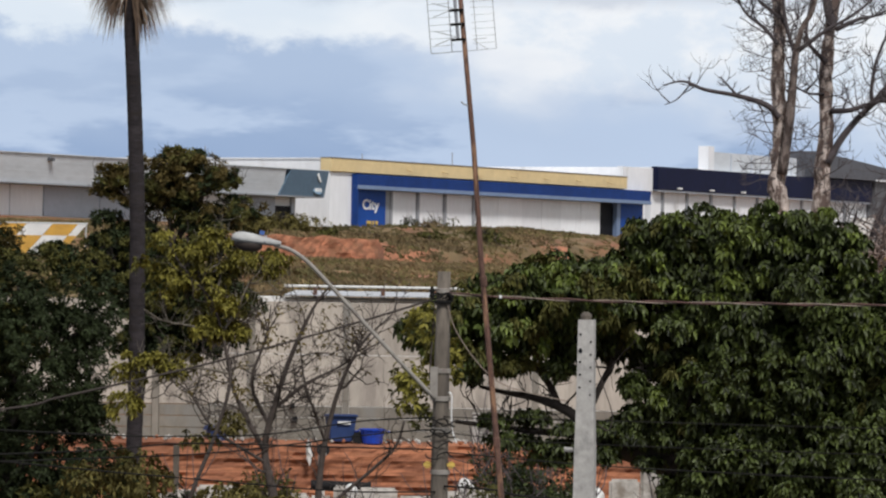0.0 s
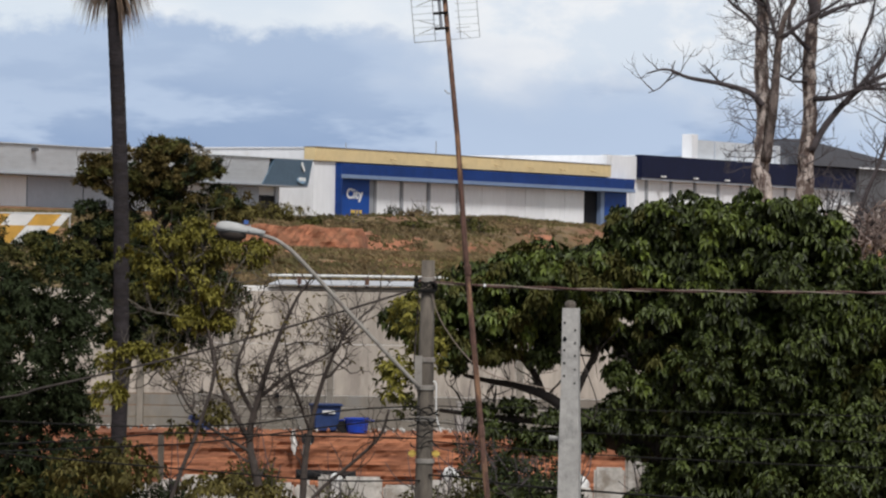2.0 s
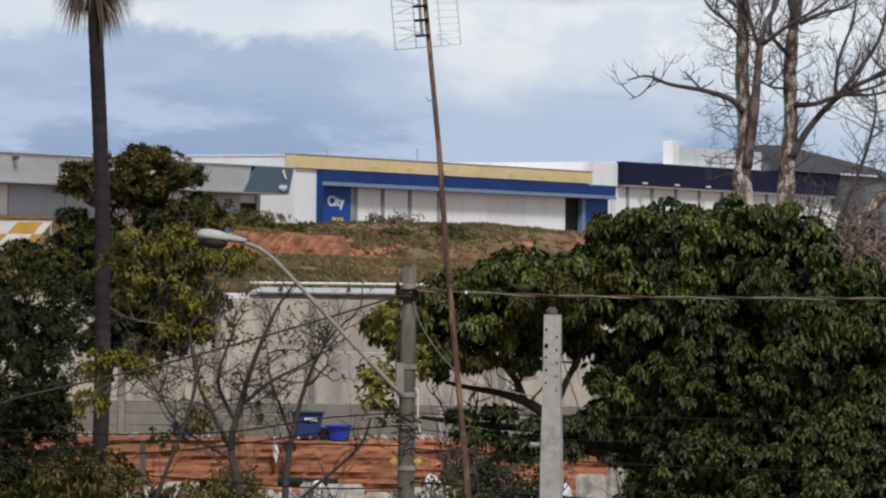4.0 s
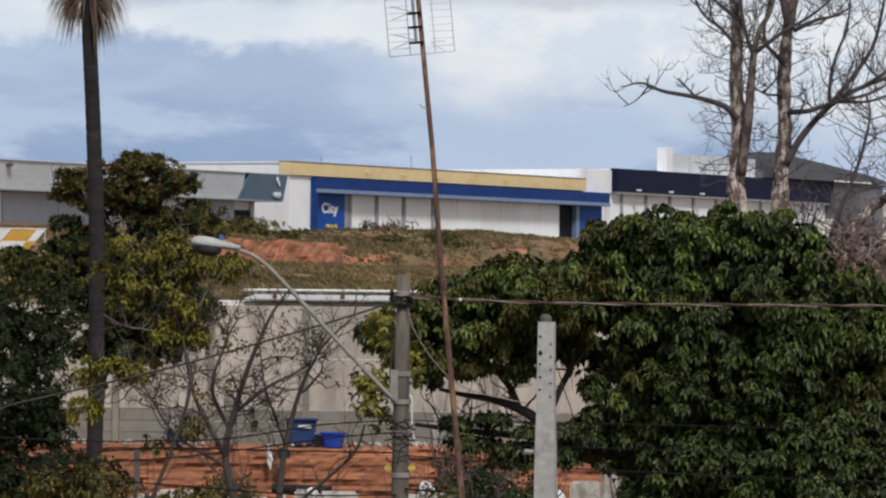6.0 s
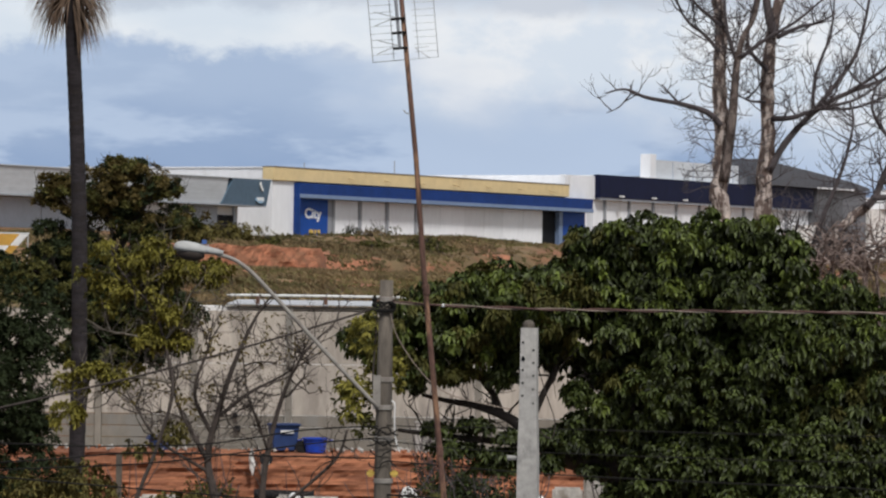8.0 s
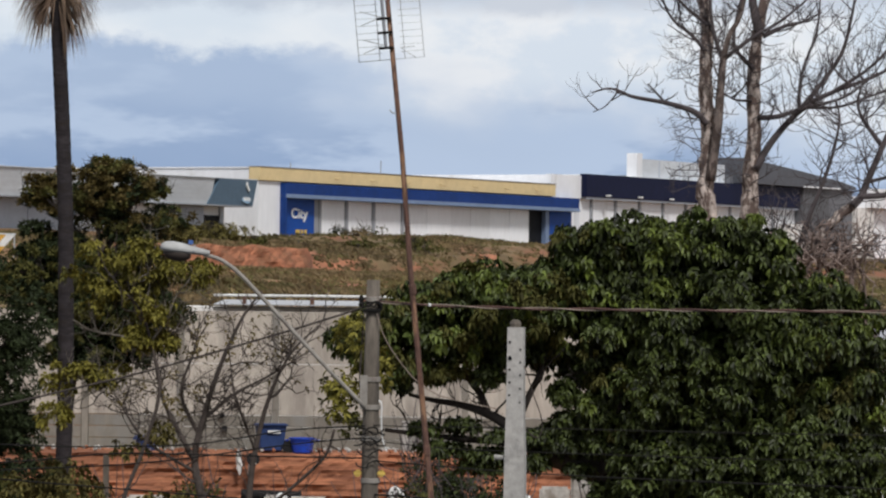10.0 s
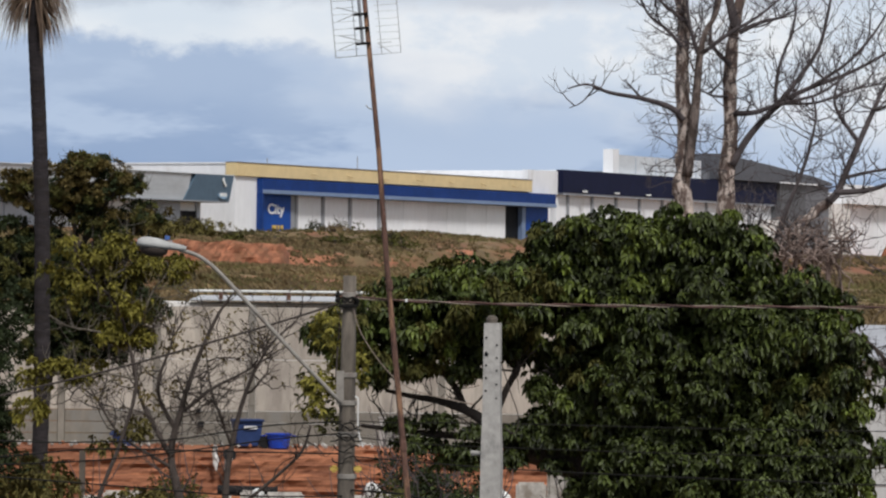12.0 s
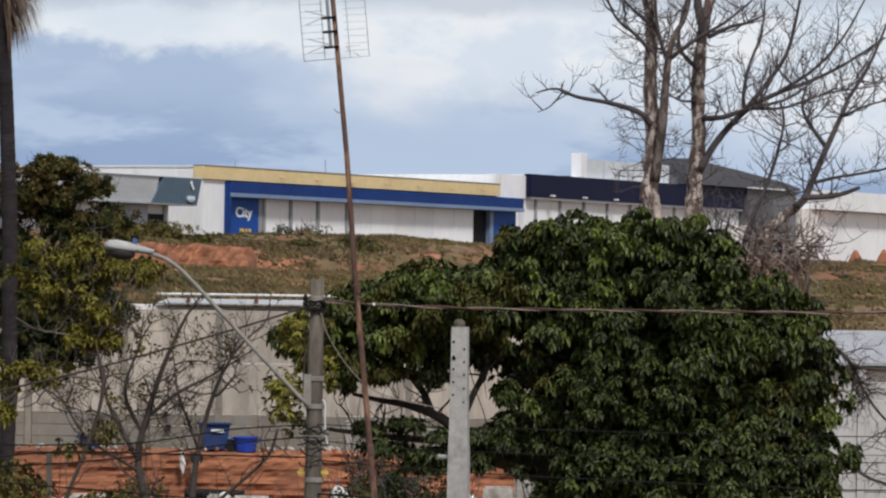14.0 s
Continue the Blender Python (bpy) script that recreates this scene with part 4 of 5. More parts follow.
def leaf_cloud(name, blobs, y0, count, per, length, width, material, parent, seed, droop=0.6, inner=0.45, deep=1.0, label="", rag=0.3, clumps=0, clump=0.4, arch=0.0, gaps=()):
    """Sprays of folded leaves through soft, uneven clumps of (x, z, half width, half height)."""
    rng = np.random.default_rng(seed)
    size = np.array([b[2] * b[3] for b in blobs])
    pick = rng.choice(len(blobs), count, p=size / size.sum())
    b = np.array(blobs)[pick]
    shift = rng.uniform(-0.4, 0.4, len(blobs))[pick]
    v = rng.normal(size=(count, 3))
    v /= np.linalg.norm(v, axis=1)[:, None]
    lump = 1 + rag * np.array([noise.noise(Vector(a) * 2.3 + Vector((k * 3.7, 0, 0))) for a, k in zip(v, pick)])
    rad = (inner + (1 - inner) * rng.random(count) ** 0.6) * lump
    ry = deep * np.maximum(b[:, 2], b[:, 3])
    c = np.stack([b[:, 0] + v[:, 0] * b[:, 2] * rad, y0 + shift * ry + v[:, 1] * ry * rad, b[:, 1] + v[:, 2] * b[:, 3] * rad], 1)
    if clumps:
        # gather the sprays on the outside of smaller tufts
        which = rng.integers(0, clumps, count)
        hub, out = c[:clumps][which], v[:clumps][which]
        v = rng.normal(size=(count, 3)) + 0.9 * out + np.array([0, 0, 0.35])
        v /= np.linalg.norm(v, axis=1)[:, None]
        size_c = (clump * rng.uniform(0.6, 1.3, clumps))[which]
        c = hub + v * (size_c * rng.uniform(0.65, 1.05, count))[:, None] * np.array([1.15, 1.0, 0.8])
    for gx, gz, gw, gh in gaps:
        # openings through the crown
        keep = ((c[:, 0] - gx) / gw) ** 2 + ((c[:, 2] - gz) / gh) ** 2 > 1
        c, v = c[keep], v[keep]
    count = len(c)
    axis = v * np.array([1, 1, 0.7]) + np.array([0, 0, 0.55]) + rng.normal(scale=0.25, size=(count, 3))
    axis /= np.linalg.norm(axis, axis=1)[:, None]
    ref = np.cross(axis, rng.normal(size=(count, 3)))
    ref /= np.linalg.norm(ref, axis=1)[:, None]
    oth = np.cross(axis, ref)
    n = count * per
    ang = (np.arange(per)[None, :] * math.tau / per * 1.9 + rng.uniform(0, 6, (count, 1)) + rng.normal(scale=0.3, size=(count, per))).ravel()
    axis, ref, oth, c = (np.repeat(a, per, 0) for a in (axis, ref, oth, c))
    open_ = rng.uniform(0.6, 1.45, n)
    t = axis * np.cos(open_)[:, None] + (ref * np.cos(ang)[:, None] + oth * np.sin(ang)[:, None]) * np.sin(open_)[:, None]
    t[:, 2] -= droop * rng.uniform(0.5, 1.2, n)
    t /= np.linalg.norm(t, axis=1)[:, None]
    s = np.cross(t, axis + rng.normal(scale=0.2, size=(n, 3)))
    s /= np.linalg.norm(s, axis=1)[:, None] + 1e-6
    nn = np.cross(s, t)
    ln = (length * rng.uniform(0.6, 1.25, n))[:, None]
    w = (width * rng.uniform(0.7, 1.2, n))[:, None]
    base = c + t * ln * 0.12
    tip = base + t * ln - nn * ln * 0.08 - np.array([0, 0, 1]) * ln * 0.12 * droop
    q1, q2 = base + t * ln * 0.3, base + t * ln * 0.68 - np.array([0, 0, 1]) * ln * 0.04 * droop
    if arch:
        # leaves that rise a little from the spray and then hang
        down = np.array([0, 0, -1.0])
        q1 = q1 - down * ln * 0.10 * arch
        q2 = q2 + down * ln * 0.12 * arch - t * ln * 0.06 * arch
        tip = tip + down * ln * 0.55 * arch - t * ln * 0.28 * arch
    f = nn * w * 0.16
    verts = np.stack([base, q1 + s * w * 0.46 + f, q2 + s * w * 0.42 + f, tip, q2 - s * w * 0.42 + f, q1 - s * w * 0.46 + f], 1).reshape(-1, 3)
    k = np.arange(n)[:, None] * 6
    faces = np.concatenate([k + np.array([0, 1, 2, 3]), k + np.array([0, 3, 4, 5])], 1).reshape(-1, 4)
    me = bpy.data.meshes.new(name)
    me.vertices.add(len(verts))
    me.vertices.foreach_set("co", verts.ravel())
    me.loops.add(faces.size)
    me.loops.foreach_set("vertex_index", faces.ravel())
    me.polygons.add(len(faces))
    me.polygons.foreach_set("loop_start", np.arange(len(faces)) * 4)
    me.polygons.foreach_set("loop_total", np.full(len(faces), 4))
    me.update()
    me.validate()
    me.materials.append(material)
    ob = new(name, me)
    ob.parent = parent
    ob["kind"] = "stuff"
    if label:
        ob["label"] = label
    return ob


def limb(bm, pts, y, r0, r1, sides=8, sway=0.25, rng=None, rough=0.0, steps=5):
    """A bough along (x, z) points at about the distance y, swaying in depth."""
    rng = rng or random
    deep, out = 0.0, []
    for x, z in pts:
        out.append((x, y + deep, z))
        deep += rng.uniform(-sway, sway)
    line = smooth_line(out, steps)
    k = len(line) - 1
    radii = [(r0 + (r1 - r0) * i / k) * (1 + 0.08 * noise.noise(p * 3)) for i, p in enumerate(line)]
    tube(line, radii, sides, bm)
    if rough:
        for v in bm.verts:
            v.co += noise.noise_vector((v.co.x * 9, v.co.y * 9, v.co.z * 3.2)) * rough
    return line


def grow(bm, p, d, length, r, level, rng, lift_up=0.22, kids=4, wander=0.28):
    """A twig that wanders upwards and forks."""
    n = 5
    pts, dirs = [Vector(p)], []
    d = Vector(d).normalized()
    for i in range(n):
        d = (d + Vector((rng.gauss(0, wander), rng.gauss(0, wander), rng.gauss(0, wander) + lift_up))).normalized()
        pts.append(pts[-1] + d * length / n)
        dirs.append(d.copy())
    tube(pts, [r * (1 - 0.6 * i / n) for i in range(n + 1)], 4 if level < 2 else 5, bm)
    if level > 0:
        for i in range(kids):
            k = rng.uniform(0.2, 1.0) * n
            i0 = min(int(k), n - 1)
            q = pts[i0].lerp(pts[i0 + 1], k - i0)
            out = Vector((rng.gauss(0, 1), rng.gauss(0, 0.8), rng.gauss(0, 0.7))).normalized()
            grow(bm, q, dirs[i0] * 0.5 + out * 0.85, length * rng.uniform(0.4, 0.75), r * 0.6, level - 1, rng, lift_up, kids, wander)


def twigs(bm, line, start, count, length, r, level, rng, kids=4, lift_up=0.22, wander=0.28):
    for i in range(count):
        k = int((start + (1 - start) * rng.random()) * (len(line) - 2))
        d = line[k + 1] - line[k]
        out = Vector((rng.gauss(0, 1), rng.gauss(0, 0.8), rng.gauss(0.2, 0.8))).normalized()
        grow(bm, line[k], d.normalized() * 0.4 + out, length * rng.uniform(0.5, 1.2), r * rng.uniform(0.7, 1.2), level, rng, lift_up, kids, wander)


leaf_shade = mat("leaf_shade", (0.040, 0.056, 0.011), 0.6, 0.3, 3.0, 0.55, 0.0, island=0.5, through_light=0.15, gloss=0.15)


OPENINGS = [(4.0, 7.12, 0.2, 0.15), (4.2, 7.0, 0.16, 0.13), (1.9, 5.85, 0.5, 0.2), (3.6, 5.8, 0.33, 0.22), (2.6, 6.6, 0.12, 0.1), (1.4, 6.75, 0.12, 0.1), (7.9, 4.1, 0.2, 0.12)]


def mango_tree():
    ob = tagged(empty("mango_tree", pose(0, 0, 0)), "broad dense tree with dark glossy drooping leaves", "tree")
    rng = random.Random(11)
    y = 85.5
    bm = bmesh.new()
    tube(smooth_line([(6.2, y, 0.0), (6.05, y, 1.4), (5.6, y, 3.4), (4.8, y, 4.3), (4.07, y, 4.62), (3.4, y, 4.78)], 5), [0.5 - 0.28 * k / 25 for k in range(26)], 14, bm)
    part("trunk", bm, bark_dark, ob, "dark rough leaning trunk", smooth=True)
    boughs = [([(3.45, 4.78), (2.75, 5.33), (2.4, 5.53), (1.88, 5.7), (1.31, 5.79), (0.8, 5.9)], 0.13, 0.035), ([(4.07, 4.71), (4.36, 5.04), (4.64, 5.21), (5.1, 5.9)], 0.10, 0.06),
              ([(2.4, 5.53), (2.22, 5.95), (1.99, 6.24), (1.76, 6.46), (1.4, 6.9)], 0.075, 0.035), ([(3.4, 4.8), (2.75, 4.97), (1.89, 5.03), (1.23, 5.09), (0.3, 5.2)], 0.10, 0.04),
              ([(2.9, 5.2), (3.2, 5.9), (3.5, 6.6), (3.4, 7.4)], 0.08, 0.04), ([(5.4, 3.6), (5.9, 5.81), (6.4, 7.43), (6.79, 8.8)], 0.25, 0.06), ([(5.6, 3.4), (6.9, 4.92), (8.21, 5.86), (9.3, 6.6)], 0.2, 0.06), ([(4.8, 4.3), (4.6, 6.0), (4.3, 8.3)], 0.16, 0.05)]
    for pts, a, b in boughs:
        bm = bmesh.new()
        line = limb(bm, pts, y - 0.2, a, b, 9, 0.3, rng)
        twigs(bm, line, 0.3, 6, 0.9, 0.03, 1, rng)
        part("bough", bm, bark_dark, ob, smooth=True)
    crown = [(6.9, 8.75, 1.2, 0.85), (5.4, 8.65, 1.3, 0.8), (4.3, 8.6, 0.75, 0.7), (2.3, 7.8, 1.3, 0.7), (1.0, 7.1, 1.2, 0.75), (-0.1, 6.9, 0.6, 0.5), (5.6, 7.4, 1.9, 1.3), (7.6, 7.2, 1.9, 1.5), (9.0, 7.6, 1.0, 0.7), (9.4, 6.5, 1.1, 0.9), (9.2, 5.0, 1.3, 1.3), (7.1, 5.2, 1.8, 1.4), (5.4, 5.8, 1.0, 0.8), (6.6, 3.6, 1.2, 0.7), (8.4, 3.6, 2.0, 0.8), (3.3, 7.6, 1.0, 0.6), (4.6, 9.05, 0.4, 0.25), (6.2, 8.98, 0.9, 0.35), (7.5, 9.0, 0.65, 0.38), (2.3, 7.0, 1.0, 0.4), (4.2, 6.7, 0.8, 0.5)]
    leaf_cloud("crown", crown, y, 13800, 7, 0.165, 0.090, leaf_mango, ob, 21, droop=0.6, inner=0.55, deep=1.1, rag=0.6, clumps=1800, clump=0.23, arch=0.75, gaps=OPENINGS)
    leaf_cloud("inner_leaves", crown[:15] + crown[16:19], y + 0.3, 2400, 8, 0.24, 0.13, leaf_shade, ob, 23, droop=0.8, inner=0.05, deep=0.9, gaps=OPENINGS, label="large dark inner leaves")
    low = [(6.2, 4.6, 1.0, 0.9), (7.0, 4.5, 1.2, 1.0), (8.3, 4.6, 1.5, 1.2), (9.2, 4.2, 1.0, 1.0), (6.2, 6.0, 1.2, 0.8), (5.4, 4.4, 0.6, 0.6), (5.3, 3.7, 0.6, 0.4)]
    leaf_cloud("low_leaves", low, y - 1.2, 2900, 8, 0.145, 0.076, leaf_mango, ob, 25, droop=0.55, inner=0.4, deep=0.9, rag=0.5, clumps=380, clump=0.26, arch=0.55)
    hang = [(2.6, 5.12, 0.5, 0.12), (1.5, 4.85, 0.6, 0.14), (2.4, 4.72, 0.6, 0.16), (1.1, 5.25, 0.35, 0.15), (1.3, 6.35, 0.45, 0.2), (0.55, 6.15, 0.3, 0.2), (3.2, 5.1, 0.35, 0.16), (4.0, 5.35, 0.45, 0.28), (4.5, 4.98, 0.45, 0.22), (2.7, 6.7, 0.7, 0.25), (4.6, 5.6, 0.5, 0.4), (4.9, 3.9, 0.5, 0.35), (3.3, 4.6, 0.35, 0.2), (4.2, 4.45, 0.35, 0.12), (3.9, 6.0, 0.3, 0.25), (2.4, 6.35, 0.4, 0.2), (4.5, 3.5, 0.5, 0.2), (3.6, 5.15, 0.4, 0.2), (1.9, 5.32, 0.45, 0.14), (3.9, 4.95, 0.5, 0.2), (2.3, 4.5, 0.6, 0.16)]
    leaf_cloud("hanging_leaves", hang, y - 0.5, 2000, 8, 0.14, 0.068, leaf_mango, ob, 24, droop=0.6, inner=0.1, arch=0.5)
    # outer tufts in the paler leaf colour imitate sun caught by the crown
    leaf_cloud("young_leaves", crown[:5] + crown[6:15], y - 0.3, 2600, 7, 0.16, 0.088, leaf_lit, ob, 22, droop=0.55, inner=0.95, deep=1.1, rag=0.5, clumps=330, clump=0.23, label="brighter leaf tufts painted as if sunlit", arch=0.75, gaps=OPENINGS)
    leaf_cloud("olive_leaves", [crown[2], crown[3], crown[4], crown[9], crown[12], (4.4, 7.4, 0.9, 0.6), (9.0, 5.6, 1.0, 1.0)], y - 0.4, 1100, 8, 0.16, 0.07, leaf_olive, ob, 26, droop=0.6, inner=0.9, deep=1.1, rag=0.5, clumps=170, clump=0.2, arch=0.7, label="olive-brown leaf tufts", gaps=OPENINGS)


def bare_trees():
    rng = random.Random(5)
    a = tagged(empty("bare_tree", pose(0, 0, 0)), "leafless tree with pale peeling trunk and curling twigs", "tree", group="leafless trees")
    bm = bmesh.new()
    trunk = limb(bm, [(8.05, 0.5), (8.0, 5.0), (7.97, 9.78), (7.89, 10.37), (7.95, 11.1), (7.97, 11.83), (7.91, 12.63), (7.88, 13.57), (7.92, 14.3), (7.81, 15.03), (7.76, 16.2)], 100, 0.235, 0.12, 22, 0.05, rng, 0.045, 14)
    part("trunk", bm, bark_pale, a, smooth=True)
    for pts, r0, r1, n in (([(8.0, 10.7), (8.15, 11.97), (8.21, 12.85), (8.27, 13.62), (8.41, 14.17), (8.65, 14.61), (8.86, 15.6)], 0.13, 0.04, 9), ([(8.27, 13.58), (8.12, 13.94), (7.98, 14.6), (7.95, 15.6)], 0.06, 0.03, 5), ([(7.9, 12.05), (7.6, 12.33), (6.94, 12.54), (6.14, 12.68), (5.62, 12.86), (5.15, 12.76)], 0.085, 0.016, -7),
                           ([(6.9, 12.56), (6.72, 12.75), (6.5, 12.98)], 0.035, 0.015, -4), ([(7.85, 13.8), (7.5, 14.19), (7.05, 14.58), (6.71, 15.3)], 0.055, 0.02, 9), ([(8.27, 13.58), (8.95, 14.1), (9.68, 14.55), (10.54, 15.3)], 0.06, 0.02, 7), ([(5.8, 12.8), (5.5, 12.45), (5.2, 12.3)], 0.02, 0.01, 2),
                           ([(7.9, 14.4), (7.3, 14.9), (6.9, 15.5)], 0.05, 0.02, 7)):
        bm = bmesh.new()
        line = limb(bm, pts, 99.9, r0, r1, 7, 0.15, rng)
        twigs(bm, line, 0.15, int(abs(n) * (1.2 if n > 0 else 1)), 1.0 if n > 0 else 0.42, 0.018, 2 if n > 0 else 1, rng, 3, 0.24, 0.16)
        part("bough", bm, bark_twig if r0 < 0.1 else bark_mid, a, smooth=True)
    bm = bmesh.new()
    for i in range(22):
        z = 10.6 + 0.19 * i
        grow(bm, (7.85, 99.8, z), (-1, -0.2, -0.15), 0.75 + 0.3 * rng.random(), 0.014, 2 if abs(z - 12.6) > 0.5 else 1, rng, 0.1, 4)
        if i % 2:
            grow(bm, (8.05, 99.8, z), (1, -0.2, 0.1), 0.7, 0.016, 2, rng, 0.15, 3)
    part("twig_growth", bm, bark_twig, a)["kind"] = "stuff"

    b = tagged(empty("bare_tree", pose(0, 0, 0)), "leafless tree with pale forked trunk and long side boughs", "tree", group="leafless trees")
    bm = bmesh.new()
    limb(bm, [(9.0, 0.5), (9.02, 5), (9.03, 9.8), (9.05, 10.39), (9.06, 11.12), (9.14, 11.85), (9.11, 12.65), (9.12, 13.6), (9.21, 14.4), (9.31, 14.91), (9.65, 16.0)], 101, 0.235, 0.11, 22, 0.05, rng, 0.045, 14)
    part("trunk", bm, bark_pale, b, smooth=True)
    lower = (([(9.21, 14.3), (9.05, 14.98), (8.97, 15.9)], 0.13, 0.08, 4), ([(9.15, 11.0), (9.51, 11.63), (10.01, 12.23), (10.44, 12.6), (11.02, 12.9), (11.89, 13.24), (12.68, 13.66), (13.55, 14.26)], 0.095, 0.025, 14), ([(9.2, 12.25), (9.71, 12.29), (10.26, 12.49), (11.24, 12.76), (12.03, 13.35)], 0.075, 0.02, 10),
                           ([(10.25, 12.5), (10.79, 13.19), (11.22, 13.85), (11.42, 14.66), (11.56, 15.6)], 0.065, 0.025, 11))
    upper = (([(10.2, 12.45), (10.18, 12.88), (10.28, 13.47), (10.59, 14.35), (10.65, 15.2)], 0.05, 0.02, 9), ([(9.1, 13.4), (8.67, 13.88), (8.62, 14.39), (8.8, 15.2)], 0.06, 0.025, 7), ([(9.05, 12.66), (8.69, 12.68), (8.39, 12.82)], 0.04, 0.015, 4), ([(9.3, 14.2), (9.82, 14.45), (10.26, 14.56), (10.69, 14.79)], 0.06, 0.02, 8),
                           ([(11.0, 12.9), (11.9, 13.5), (12.6, 14.3), (13.1, 15.2)], 0.045, 0.02, 10), ([(10.3, 12.5), (11.2, 12.55), (12.2, 12.9), (13.4, 13.1)], 0.04, 0.015, 9))
    for pts, r0, r1, n in lower + upper:
        bm = bmesh.new()
        line = limb(bm, pts, 100.8, r0, r1, 7, 0.15, rng)
        twigs(bm, line, 0.15, int(n * 1.2), 1.0, 0.018, 2, rng, 3, 0.24, 0.16)
        part("bough", bm, bark_twig, b, smooth=True)
    bm = bmesh.new()
    for i in range(22):
        z = 10.3 + 0.19 * i
        grow(bm, (9.05, 100.7, z), (-1 if i % 2 else 1, -0.2, 0.1), 0.8, 0.016, 2, rng, 0.18, 4)
    part("twig_growth", bm, bark_twig, b)["kind"] = "stuff"

    c = tagged(empty("bare_tree", pose(0, 0, 0)), "leaning leafless tree with a pale broken bough", "tree", group="leafless trees")
    bm = bmesh.new()
    limb(bm, [(9.0, 0.5), (9.2, 5), (9.5, 8.2), (9.8, 8.8), (10.17, 9.22), (10.73, 9.83), (11.1, 10.1)], 97, 0.15, 0.10, 20, 0.03, rng, 0.04, 14)
    part("trunk", bm, bark_pale, c, smooth=True)
    lower = (([(11.05, 10.08), (11.25, 10.3), (11.38, 10.63), (11.72, 11.46), (12.09, 12.3), (12.24, 12.64), (12.66, 13.35), (13.1, 14.4)], 0.10, 0.025, 14), ([(11.7, 11.5), (11.3, 12.06), (11.15, 12.48), (11.28, 12.98)], 0.055, 0.02, 7), ([(11.2, 10.3), (11.71, 10.33), (12.14, 10.41), (12.52, 10.56)], 0.08, 0.04, 3), ([(11.4, 10.64), (12.06, 10.8), (13.07, 10.99), (14.2, 11.4)], 0.045, 0.015, 7))
    upper = (([(9.7, 8.8), (10.03, 9.77), (10.37, 10.63), (10.6, 11.34), (10.73, 12.05), (10.65, 12.54)], 0.06, 0.02, 13), ([(10.2, 9.2), (10.6, 9.3), (11.6, 8.9), (12.6, 8.3)], 0.03, 0.012, 8), ([(12.1, 12.2), (12.8, 12.5), (13.8, 12.7)], 0.035, 0.012, 7), ([(9.6, 8.4), (9.3, 9.0), (9.5, 9.8)], 0.05, 0.02, 8), ([(10.5, 9.6), (10.3, 9.2), (10.5, 8.5)], 0.04, 0.02, 7))
    for pts, r0, r1, n in lower + upper:
        bm = bmesh.new()
        line = limb(bm, pts, 96.9, r0, r1, 7, 0.12, rng)
        twigs(bm, line, 0.1, int(n * 1.9), 1.05, 0.018, 2, rng, 3, 0.16, 0.18)
        part("bough", bm, bark_twig, c, smooth=True)
    for pts, r0 in (([(10.3, 7.5), (11.2, 7.2), (11.49, 7.08), (11.79, 6.93), (12.12, 6.67), (12.38, 6.44), (13.03, 6.36), (14, 6.3)], 0.09), ([(12.27, 6.51), (12.45, 6.19), (12.6, 5.87), (12.98, 5.35), (13.6, 4.8)], 0.045), ([(10.6, 4.9), (11.37, 4.62), (11.83, 4.43), (12.22, 4.22), (12.68, 3.91), (13.2, 3.74), (14, 3.5)], 0.07), ([(12.38, 6.42), (12.32, 5.93), (12.26, 5.54)], 0.03)):
        bm = bmesh.new()
        line = limb(bm, pts, 96.2, r0, 0.022, 7, 0.1, rng)
        twigs(bm, line, 0.1, 15, 0.95, 0.018, 2, rng, 3, -0.05, 0.2)
        part("bough", bm, bark_brown, c, smooth=True)


def wall_saplings():
    rng = random.Random(8)
    groups = ([([(-3.75, 0.4), (-3.7, 2.84), (-3.94, 4.11), (-3.74, 5.13), (-3.38, 6.29), (-2.89, 7.38), (-2.46, 7.96)], 0.125, 0.016, 8), ([(-3.92, 4.11), (-4.57, 5.25), (-4.85, 6.26), (-4.93, 7.15)], 0.06, 0.012, 9), ([(-3.8, 4.62), (-4.26, 5.63), (-3.96, 6.66), (-3.85, 7.42)], 0.055, 0.012, 7), ([(-3.68, 5.13), (-3.05, 5.65), (-2.3, 6.05), (-1.29, 6.7)], 0.05, 0.012, 8), ([(-3.91, 3.86), (-5.07, 4.6), (-5.72, 5.48), (-6.5, 5.85)], 0.04, 0.012, 9)],
              [([(-2.75, 0.4), (-2.72, 2.86), (-2.62, 4.13), (-2.29, 5.54), (-1.8, 6.57), (-1.17, 7.22)], 0.10, 0.012, 9), ([(-2.59, 4.39), (-3.05, 5.65), (-3.2, 6.67)], 0.035, 0.012, 7), ([(-2.7, 2.6), (-2.24, 3.12), (-1.49, 3.77), (-0.99, 4.29), (-0.8, 4.87)], 0.045, 0.03, 4)])
    for boughs in groups:
        ob = tagged(empty("thin_bare_tree", pose(0, 0, 0)), "thin nearly leafless tree before the concrete wall", "tree", group="thin bare trees")
        for i, (pts, r0, r1, n) in enumerate(boughs):
            bm = bmesh.new()
            line = limb(bm, pts, 95, r0, r1, 7, 0.12, rng)
            twigs(bm, line, 0.3 if i == 0 else 0.1, int(n * 2.1), 1.05, 0.019, 2, rng, 3, 0.14)
            part("trunk" if i == 0 else "bough", bm, bark_brown, ob, smooth=True)
    leaf_cloud("dead_leaves", [(-3.6, 6.9, 1.6, 0.8), (-2.2, 6.6, 1.2, 0.9), (-4.6, 5.8, 1.4, 1.0)], 95, 180, 3, 0.15, 0.055, leaf_brown, ob, 40, inner=0.2)


